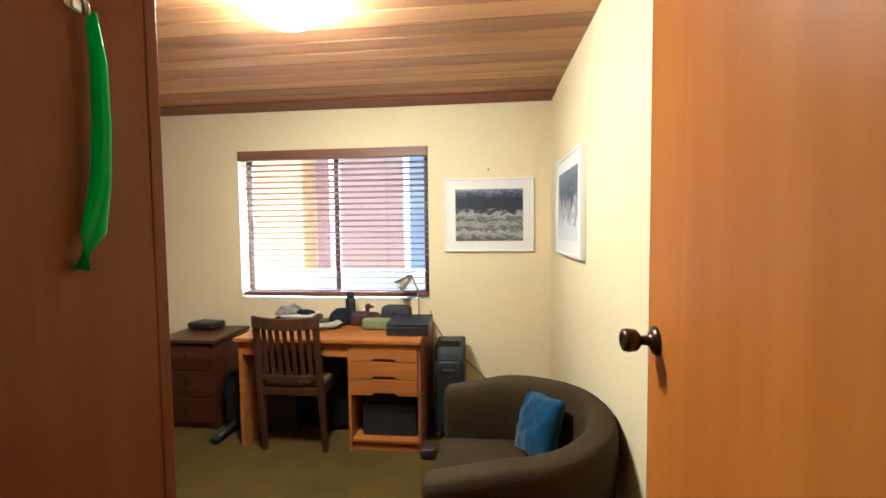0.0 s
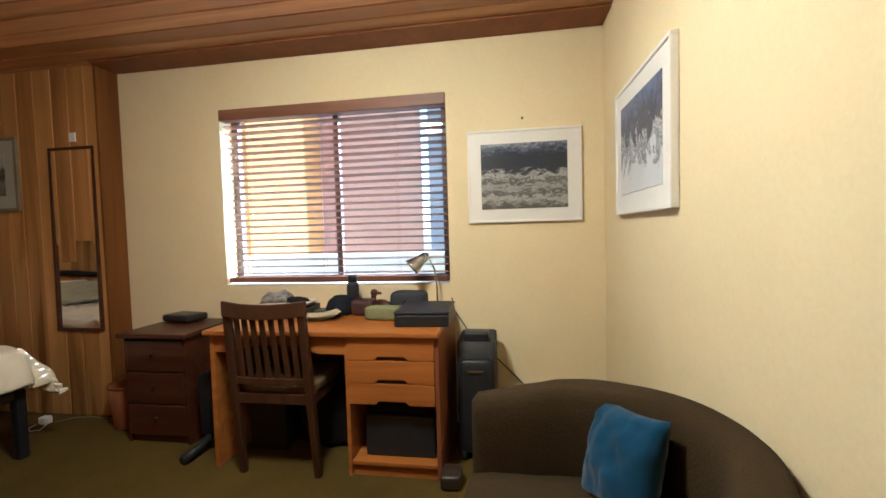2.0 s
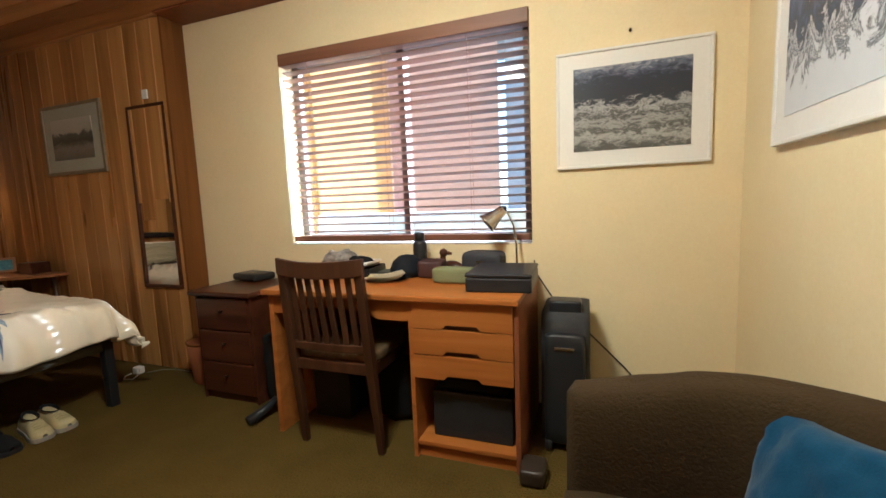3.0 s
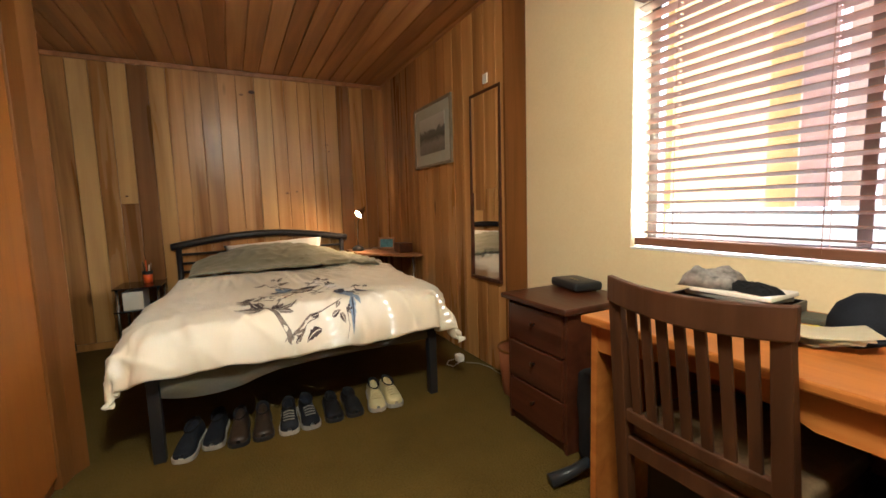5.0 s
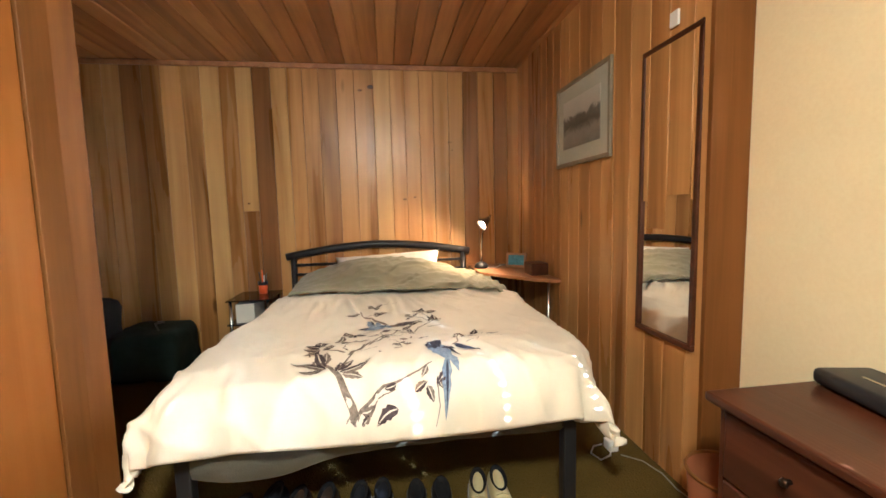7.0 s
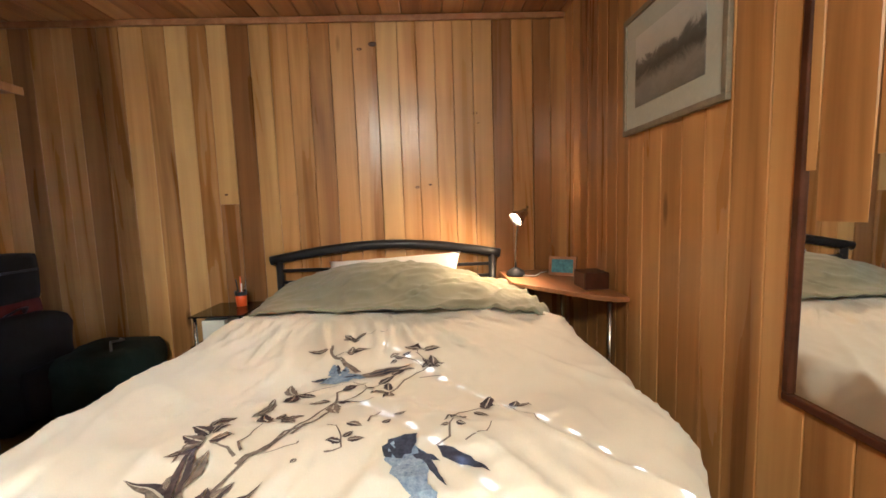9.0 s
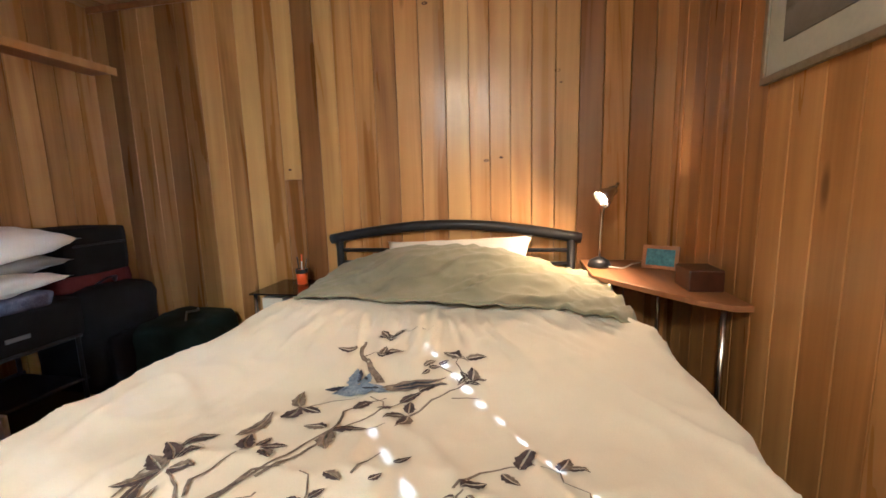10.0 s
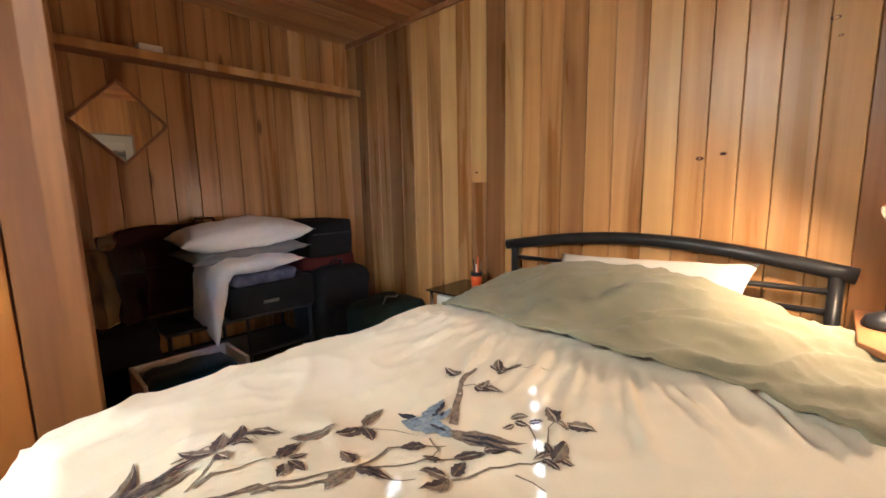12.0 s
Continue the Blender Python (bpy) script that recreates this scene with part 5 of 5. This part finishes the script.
for k, (z0, z1) in enumerate(((0.375, 0.478), (0.482, 0.592), (0.596, 0.708))):
    cx = (PX0 + DX1) / 2
    notch = [(PX0 + 0.022, z0), (cx - 0.085, z0), (cx - 0.065, z0 + 0.018), (cx + 0.065, z0 + 0.018), (cx + 0.085, z0), (DX1 - 0.026, z0), (DX1 - 0.026, z1), (PX0 + 0.022, z1)]
    part("drawer", moved(slab(notch, -0.02, 0.0, 0.0015), pose(0, DY0 + 0.002, 0, 90, 0, 0)), DESK_WOOD, desk)
part("drawer_box", block(PX0 + 0.022, DX1 - 0.026, DY0 + 0.024, DY1 - 0.03, 0.38, 0.70), DARK_WOOD, desk)
part("bottom_shelf", block(PX0 + 0.021, DX1 - 0.025, DY0 + 0.012, DY1 - 0.02, 0.06, 0.08, 0.003), DESK_WOOD, desk)
part("kickboard", block(PX0 + 0.021, DX1 - 0.025, DY0 + 0.03, DY0 + 0.045, 0.0, 0.059), DESK_WOOD, desk)
solo("subwoofer", block(-0.56, -0.20, 2.87, 3.25, 0.08, 0.29, 0.008), BLACK_PLASTIC, "black box on the bottom shelf of the desk", "box")
solo("folded_cloth", soft_box(-0.55, -0.21, 2.88, 3.2, 0.29, 0.35, 0.08, 0.012, 50), BLACK_CLOTH, "dark cloth folded on the black box", "cloth", smooth=True)
solo("computer_tower", block(-1.30, -1.08, 3.0, 3.38, 0.0, 0.40, 0.008), BLACK_PLASTIC, "black computer tower under the desk", "computer")
dark_bag = solo("dark_bag", soft_box(-1.02, -0.68, 3.05, 3.36, 0.0, 0.34, 0.09, 0.03, 52), BLACK_CLOTH, "dark bag on the carpet under the desk", "bag", smooth=True)

part("strap", tube([(-0.95, 3.06, 0.33), (-0.9, 3.04, 0.40), (-0.82, 3.04, 0.40), (-0.76, 3.06, 0.33)], 0.012, 8, 0.5), BLACK_CLOTH, dark_bag, smooth=True)

# things on the desk
DT = 0.738
binder = thing("black_case", (-0.30, 3.1, DT), "flat black case lying on the desk", "case")
part("body", moved(block(-0.14, 0.14, -0.16, 0.16, 0.0, 0.062, 0.008), pose(-0.265, 3.06, DT, 0, 0, 2)), BLACK_PLASTIC, binder)
part("lid", moved(block(-0.142, 0.142, -0.162, 0.162, 0.064, 0.08, 0.006), pose(-0.265, 3.06, DT, 0, 0, 2)), BLACK_PLASTIC, binder)
ol = mottled("sage_cloth", (0.16, 0.17, 0.08), (0.24, 0.25, 0.13), 8, 0.9, 200, 0.4)
roll = thing("pencil_case", (-0.56, 3.02, DT), "sage green cloth roll case on the desk", "pencil case")
part("body", moved(soft_box(-0.105, 0.105, -0.045, 0.045, 0.0, 0.075, 0.1, 0.006, 60), pose(-0.51, 3.09, DT, 0, 0, -4)), ol, roll, smooth=True)
part("tag", moved(block(0.088, 0.110, -0.025, 0.025, 0.03, 0.06, 0.004), pose(-0.51, 3.09, DT, 0, 0, -4)), WHITE_CLOTH, roll, "white tag")
PAPER = mottled("cream_paper", (0.70, 0.63, 0.44), (0.80, 0.74, 0.56), 6, 0.8, 60, 0.05)
papers = thing("paper_stack", (-0.93, 3.03, DT), "few cream papers lying on the desk", "papers")
for k in range(6):
    turn, lift = 13 * k - 30, 0.0055 * k
    curl = sheet(8, 6, lambda u, v: Vector((0.17 * u - 0.085, 0.12 * v - 0.06, 0.002 + 0.012 * (u - 0.4) ** 2 * (1 + k % 3) + 0.003 * noise.noise((u * 3 + k, v * 3, k)) + 0.003)))
    bmesh.ops.solidify(curl, geom=curl.faces[:], thickness=0.002)
    part("sheet", moved(curl, pose(-0.90 + 0.009 * k, 3.09 - 0.005 * k, DT + lift, 0, 0, turn)), PAPER, papers)
tray = thing("paper_tray", (-1.2, 3.2, DT), "black tray heaped with magazines and crumpled grey-beige cloth", "tray")
part("tray", moved(joined(block(-0.16, 0.16, -0.11, 0.11, 0, 0.008), block(-0.16, 0.16, -0.11, -0.104, 0, 0.05, 0.002), block(-0.16, 0.16, 0.104, 0.11, 0, 0.05, 0.002), block(-0.16, -0.154, -0.104, 0.104, 0, 0.05), block(0.154, 0.16, -0.104, 0.104, 0, 0.05)), pose(-1.16, 3.22, DT, 0, 0, 4)), BLACK_METAL, tray)
for k, mt in enumerate((GREY_CLOTH, WHITE_CLOTH)):
    part("magazine", moved(block(-0.12, 0.12, -0.085, 0.085, 0, 0.014, 0.003), pose(-1.15 + 0.015 * k, 3.22, DT + 0.051 + 0.0155 * k, 0, 0, 9 * k - 8)), mt, tray)
def crumpled(lx, ly, lz, m, seed, n=14):
    """A bundle of creased cloth, flat below."""
    def fn(u, v):
        a, b = 2 * u - 1, 2 * v - 1
        dome = max(0.0, (1 - a ** 4) * (1 - b ** 4)) ** 0.5
        rough = 0.75 + 0.55 * noise.noise((a * 1.5 + seed, b * 1.5, 1)) + 0.35 * abs(noise.noise((a * 2.6, b * 2.6 + seed, 2)))
        ragged = 1 + 0.16 * noise.noise((a * 2 + seed, b * 2, 7))
        return Vector((a * lx / 2 * ragged, b * ly / 2 * ragged, lz * dome * rough))
    bm = sheet(n, n, fn)
    geom = bmesh.ops.extrude_edge_only(bm, edges=[e for e in bm.edges if e.is_boundary])
    for v in geom["geom"]:
        if isinstance(v, bmesh.types.BMVert):
            v.co.z = 0.0
    bmesh.ops.recalc_face_normals(bm, faces=bm.faces)
    return moved(bm, m)


PLAID = mottled("plaid_cloth", (0.03, 0.024, 0.022), (0.46, 0.43, 0.40), 16, 0.9, 28, 0.4)
part("cloth", crumpled(0.17, 0.17, 0.062, pose(-1.23, 3.22, DT + 0.081, 0, 0, 12), 3.0), PLAID, tray, "crumpled checked grey-brown cloth", True)
part("glove", crumpled(0.15, 0.09, 0.030, pose(-1.10, 3.20, DT + 0.081, 0, 0, -14), 8.0), BLACK_CLOTH, tray, "limp black glove")
solo("notebook", moved(block(-0.07, 0.07, -0.05, 0.05, 0.0, 0.018, 0.004), pose(-0.955, 3.29, DT, 0, 0, 6)), mottled("moss_cover", (0.05, 0.052, 0.035), (0.085, 0.085, 0.06), 8, 0.6, 90, 0.2), "dull moss-green notebook lying on the desk", "notebook")
solo("highlighter", moved(tube([(-0.055, 0, 0.009), (0.04, 0, 0.009), (0.058, 0, 0.009)], [0.009, 0.009, 0.005], 10), pose(-0.95, 3.15, DT + 0.001, 0, 0, 35)), mottled("yellow_plastic", (0.62, 0.58, 0.03), (0.72, 0.68, 0.05), 6, 0.4, 80, 0.0), "bright yellow highlighter pen beside the papers", "pen")
hat = thing("cap", (-0.83, 3.25, DT), "dark navy cap lying on the desk", "cap")
part("crown", lathe([(0.0, 0.115), (0.04, 0.108), (0.075, 0.08), (0.092, 0.04), (0.095, 0.0), (0.088, 0.0), (0.0, 0.1)], -0.83, 3.25, DT), SHOE_NAVY, hat, smooth=True)
part("peak", moved(slab([(-0.08, 0.0), (-0.075, -0.09), (-0.03, -0.12), (0.03, -0.12), (0.075, -0.09), (0.08, 0.0)], 0.004, 0.012, 0.002), pose(-0.85, 3.20, DT, 6, 0, -20)), SHOE_NAVY, hat)
bottle = thing("water_bottle", (-0.775, 3.30, DT), "tall black insulated bottle on the desk", "bottle")
part("body", lathe([(0, 0), (0.036, 0), (0.038, 0.01), (0.038, 0.16), (0.03, 0.185), (0, 0.185)], -0.775, 3.31, DT), BLACK_PLASTIC, bottle, smooth=True)
part("lid", lathe([(0, 0.185), (0.028, 0.185), (0.028, 0.22), (0.02, 0.228), (0, 0.228)], -0.775, 3.31, DT), BLACK_METAL, bottle, smooth=True)
pouch = thing("leather_pouch", (-0.67, 3.2, DT), "dark red-brown leather pouch on the desk", "pouch")
part("body", soft_box(-0.74, -0.60, 3.16, 3.27, DT, DT + 0.095, 0.1, 0.012, 70), mottled("oxblood_leather", (0.03, 0.012, 0.012), (0.07, 0.028, 0.025), 10, 0.5, 120, 0.3), pouch, smooth=True)
duck = solo("wooden_duck", joined(
    moved(lathe([(0, -0.075), (0.02, -0.06), (0.036, -0.02), (0.036, 0.02), (0.022, 0.06), (0, 0.08)], steps=16), pose(-0.60, 3.33, DT + 0.036, 90, 0, 70)),
    tube([(-0.64, 3.325, DT + 0.05), (-0.648, 3.322, DT + 0.085), (-0.646, 3.322, DT + 0.105)], 0.016, 10),
    lathe([(0, -0.024), (0.018, -0.016), (0.024, 0), (0.018, 0.016), (0, 0.024)], -0.643, 3.322, DT + 0.115, 14),
    tube([(-0.622, 3.328, DT + 0.112), (-0.60, 3.333, DT + 0.108)], [0.011, 0.007], 8)), DARK_WOOD, "small dark wooden duck figure on the desk", "figurine", smooth=True)
clock = thing("speaker", (-0.47, 3.28, DT), "dark grey rounded portable speaker on the desk", "speaker")
part("body", moved(soft_box(-0.11, 0.11, -0.06, 0.06, 0.0, 0.125, 0.12, 0.003, 80), pose(-0.42, 3.32, DT, 0, 0, -6)), mottled("charcoal_mesh", (0.02, 0.022, 0.03), (0.045, 0.048, 0.06), 10, 0.7, 260, 0.5), clock, smooth=True)
part("badge", moved(block(-0.02, 0.02, -0.064, -0.058, 0.07, 0.08, 0.001), pose(-0.42, 3.32, DT, 0, 0, -6)), STEEL, clock, "small metal badge")
dl = thing("desk_lamp", (-0.255, 3.38, DT), "brushed steel desk lamp bent over the desk", "lamp")
part("base", lathe([(0, 0), (0.05, 0), (0.052, 0.01), (0.03, 0.02), (0.01, 0.026), (0, 0.026)], -0.255, 3.37, DT), STEEL, dl, smooth=True)
part("stem", tube([(-0.255, 3.37, DT + 0.02), (-0.256, 3.37, DT + 0.15), (-0.268, 3.365, DT + 0.25), (-0.295, 3.355, DT + 0.32), (-0.325, 3.345, DT + 0.335)], 0.006, 10), STEEL, dl, smooth=True)
ax = Vector((-0.75, -0.25, -0.62)).normalized()
part("shade", moved(lathe([(0.012, -0.07), (0.026, -0.066), (0.03, -0.03), (0.05, 0.035), (0.056, 0.05), (0.052, 0.05), (0.046, 0.034), (0.026, -0.028), (0.01, -0.06)]), Matrix.Translation((-0.365, 3.33, DT + 0.295)) @ turned_to(ax)), STEEL, dl, "bell-shaped steel shade", True)
part("switch", lathe([(0, 0), (0.016, 0.0), (0.018, 0.02), (0.012, 0.03), (0, 0.032)], -0.315, 3.347, DT + 0.325), BLACK_PLASTIC, dl, "black joint", True)

# ---- wooden chair ----
wc = thing("dining_chair", (-0.99, 2.9, 0), "dark-stained slat-back wooden chair with a padded seat", "chair")
SX0, SX1, SB, SF = -1.195, -0.785, 2.765, 3.14


def post_x(side, z):
    """The chair's back posts draw in a little towards the top."""
    return (SX0 + 0.008 * z / 0.87) if side < 0 else (SX1 - 0.012 * z / 0.87)


def post_y(z):
    return SB + 0.02 - 0.04 * min(z, 0.44) / 0.44 - max(0, z - 0.44) * 0.11


def bar(points, a, b, bevel=0.003):
    """A squared bar along a line of points; a and b are its half sections, one for all or one a point."""
    bm = bmesh.new()
    rings = []
    for i, q in enumerate(points):
        p = Vector(q)
        ha, hb = (Vector(h[i]) if isinstance(h, list) else Vector(h) for h in (a, b))
        rings.append([bm.verts.new(p + ha * sa + hb * sb) for sa, sb in ((-1, -1), (1, -1), (1, 1), (-1, 1))])
    for lo, hi in zip(rings, rings[1:]):
        for k in range(4):
            bm.faces.new((lo[k], lo[(k + 1) % 4], hi[(k + 1) % 4], hi[k]))
    bm.faces.new(rings[0])
    bm.faces.new(rings[-1])
    bmesh.ops.recalc_face_normals(bm, faces=bm.faces)
    long_edges = [e for e in bm.edges if e.calc_face_angle(0.0) > 0.6]
    bmesh.ops.bevel(bm, geom=long_edges, offset=bevel, segments=2, profile=0.5, affect="EDGES")
    return bm


for side, o in ((-1, 0.02), (1, -0.02)):
    sx = SX0 if side < 0 else SX1
    heights = (0, 0.22, 0.44, 0.66, 0.862)
    part("back_post", bar([(post_x(side, z), post_y(z), z) for z in heights], [(w, 0, 0) for w in (0.015, 0.018, 0.02, 0.02, 0.019)], [(0, w, 0) for w in (0.014, 0.017, 0.019, 0.015, 0.012)]), CHAIR_WOOD, wc)
    part("front_leg", bar([(sx + o, SF, 0), (sx + o, SF, 0.425)], [(0.013, 0, 0), (0.019, 0, 0)], [(0, 0.013, 0), (0, 0.019, 0)]), CHAIR_WOOD, wc)
    part("side_rail", block(sx + o / 2 - 0.011, sx + o / 2 + 0.011, SB + 0.0, SF, 0.375, 0.43, 0.003), CHAIR_WOOD, wc)
for name, z0, bow, hh, ht in (("top_rail", 0.858, 0.032, 0.036, 0.011), ("back_rail", 0.505, 0.014, 0.018, 0.010), ("back_rail", 0.41, 0.0, 0.026, 0.010)):
    top = name == "top_rail"
    xa, xb = post_x(-1, z0), post_x(1, z0)
    rail = [((xa + xb) / 2 + ((xb - xa) / 2 + (0.024 if top else 0.0)) * k / 8, post_y(z0) - (0.013 if top else 0.0) - bow * (1 - (k / 8) ** 2) + (0.013 if top else 0.0), z0 + (0.014 * (k / 8) ** 2 if top else 0)) for k in range(-8, 9)]
    part(name, bar(rail, (0, ht, 0), (0, 0, hh), 0.004), CHAIR_WOOD, wc)
for k in range(7):
    b = 1 - ((k - 3) / 3.6) ** 2
    line = []
    for z in (0.512, 0.66, 0.83):
        xa, xb = post_x(-1, z) + 0.052, post_x(1, z) - 0.052
        line.append((xa + (xb - xa) * k / 6, post_y(z) - (0.012 + 0.05 * max(0, z - 0.55)) * b, z))
    part("slat", bar(line, (0.0135, 0, 0), (0, 0.005, 0), 0.002), CHAIR_WOOD, wc)
part("seat", soft_box(SX0 - 0.005, SX1 + 0.005, SB + 0.0, SF + 0.02, 0.425, 0.478, 0.05, 0.004, 90), mottled("tan_check_cloth", (0.08, 0.052, 0.026), (0.15, 0.10, 0.052), 26, 0.9, 160, 0.4), wc, "padded tan seat", True)
part("front_rail", block(SX0 + 0.03, SX1 - 0.03, SF - 0.01, SF + 0.012, 0.37, 0.43, 0.003), CHAIR_WOOD, wc)

# ---- tub armchair and cushion ----
AX, AY, AHW, THK = 0.325, 1.885, 0.355, 0.055
arm = thing("tub_armchair", (0.38, AY, 0), "dark olive-brown velour tub armchair against the cream wall", "armchair")


def arm_line(u):
    """Centre line of the wrap-round back, from one arm's front to the other's, with its height."""
    s = 2 * u - 1
    if abs(s) > 0.6:
        f = (abs(s) - 0.6) / 0.4
        return Vector((AX - 0.275 * f, AY + math.copysign(AHW, s) , 0)), Vector((0, math.copysign(1, s), 0)), 0.715 - 0.055 * f
    a = s / 0.6 * math.pi / 2
    return Vector((AX + AHW * 0.98 * math.cos(a), AY + AHW * math.sin(a), 0)), Vector((math.cos(a), math.sin(a), 0)), 0.715 + 0.03 * math.cos(a)


def arm_skin(u, v):
    base, out, top = arm_line(u)
    a = 2 * math.pi * v
    sq = 5.0
    c, s = math.cos(a), math.sin(a)
    r = (abs(c) ** sq + abs(s) ** sq) ** (-1 / sq)
    flare = 1.0 + 0.25 * max(0, s)
    mid, half = (0.07 + top) / 2, (top - 0.07) / 2
    end = min(1.0, (0.5 - abs(u - 0.5)) / 0.012) ** 0.5 if abs(u - 0.5) > 0.488 else 1.0
    lean = 0.035 * max(0, s * r)
    return base + out * (c * r * THK * flare * (0.25 + 0.75 * end) + lean * 0.4) + Vector((0, 0, mid + s * r * half * (0.94 + 0.06 * end) + 0.004 * noise.noise((u * 14, v * 6, 1))))


bm = sheet(72, 40, arm_skin)
bmesh.ops.remove_doubles(bm, verts=bm.verts, dist=0.0005)
bmesh.ops.holes_fill(bm, edges=[e for e in bm.edges if e.is_boundary], sides=60)
part("backrest", bm, CHAIR_CLOTH, arm, "wrap-round upholstered back and arms", True)
part("seat", soft_box(0.03, 0.62, AY - 0.30, AY + 0.30, 0.22, 0.455, 0.05, 0.006, 95), CHAIR_CLOTH, arm, "upholstered seat", True)
part("seat_base", block(0.08, 0.60, AY - 0.31, AY + 0.31, 0.06, 0.23, 0.02), CHAIR_CLOTH, arm)
for px, py in ((0.14, 1.58), (0.14, 2.19), (0.58, 1.62), (0.58, 2.15)):
    part("foot", lathe([(0, 0), (0.018, 0), (0.026, 0.07), (0, 0.07)], px, py, 0, 12), BLACK_PLASTIC, arm)
solo("cushion", cushion(0.28, 0.29, 0.12, pose(0.48, 2.06, 0.575, 0, 0, -70) @ pose(0, 0, 0, 70, 0, 0) @ pose(0, 0, 0, 0, 0, 8), 0.4, seed=8), BLUE_CLOTH, "plain blue cushion leaning in the tub armchair", "cushion", smooth=True)

# ---- between desk and wall ----
bag = thing("trolley_case", (0.02, 3.2, 0), "upright black and grey trolley case beside the desk", "suitcase")
part("body", soft_box(-0.105, 0.105, 3.04, 3.38, 0.02, 0.63, 0.04, 0.004, 100), mottled("charcoal_cloth", (0.035, 0.035, 0.037), (0.065, 0.065, 0.068), 6, 0.85, 200, 0.4), bag, "charcoal cloth shell", True)
part("front_panel", soft_box(-0.085, 0.085, 3.005, 3.06, 0.04, 0.54, 0.05, 0.003, 101), BLACK_PLASTIC, bag, "black front panel", True)
part("handle", soft_box(-0.07, 0.07, 3.07, 3.17, 0.60, 0.672, 0.05, 0.002, 103), BLACK_PLASTIC, bag, "black carry handle", True)
part("badge", block(-0.04, 0.04, 2.998, 3.006, 0.475, 0.487, 0.001), STEEL, bag)
for wx in (-0.07, 0.07):
    part("wheel", moved(lathe([(0, -0.015), (0.03, -0.015), (0.034, 0), (0.03, 0.015), (0, 0.015)]), pose(wx, 3.03, 0.034, 0, 90, 0)), BLACK_PLASTIC, bag)
solo("power_cable", tube([(-0.175, 3.435, 0.80), (-0.16, 3.44, 0.72), (-0.08, 3.43, 0.60), (0.10, 3.435, 0.42), (0.27, 3.44, 0.25), (0.40, 3.43, 0.10), (0.5, 3.42, 0.006)], 0.004, 8), BLACK_PLASTIC, "thin dark power cable hanging down the cream wall", "cable", smooth=True)
solo("slipper", soft_box(-0.16, -0.06, 2.74, 2.86, 0.0, 0.07, 0.1, 0.01, 110), SHOE_BROWN, "dark shoe on the carpet beside the desk", "shoe", smooth=True)
stick = thing("folded_stand", (-1.53, 3.0, 0), "black folded stand with splayed feet beside the desk", "stand")
part("sleeve", soft_box(-1.60, -1.46, 2.96, 3.12, 0.06, 0.44, 0.1, 0.02, 120), BLACK_CLOTH, stick, smooth=True)
part("foot", tube([(-1.52, 3.02, 0.10), (-1.55, 2.90, 0.05), (-1.57, 2.80, 0.03)], [0.02, 0.022, 0.028], 10), BLACK_PLASTIC, stick, smooth=True)
part("foot", tube([(-1.52, 3.04, 0.08), (-1.44, 2.98, 0.04), (-1.43, 2.93, 0.02)], 0.018, 10), BLACK_PLASTIC, stick, smooth=True)

# ---- on the wardrobe's side ----
GREEN = mottled("green_plastic", (0.012, 0.40, 0.03), (0.02, 0.52, 0.05), 5, 0.3, 60, 0.03, 0.0005)
horn = thing("shoehorn", (-0.38, 0.89, 1.4), "long bright green plastic shoehorn hanging from a hook", "shoehorn")
part("blade", tube([(-0.392, 0.900, 1.80), (-0.387, 0.905, 1.72), (-0.385, 0.903, 1.62), (-0.386, 0.896, 1.52), (-0.388, 0.882, 1.44), (-0.393, 0.862, 1.38)], [0.011, 0.015, 0.017, 0.019, 0.022, 0.02], 12, 0.45), GREEN, horn, smooth=True)
part("hook", joined(tube([(-0.409, 0.885, 1.83), (-0.395, 0.885, 1.825), (-0.388, 0.888, 1.81), (-0.389, 0.892, 1.79)], 0.005, 8), block(-0.41, -0.404, 0.87, 0.90, 1.80, 1.87, 0.004)), STEEL, horn, "small metal hook", True)
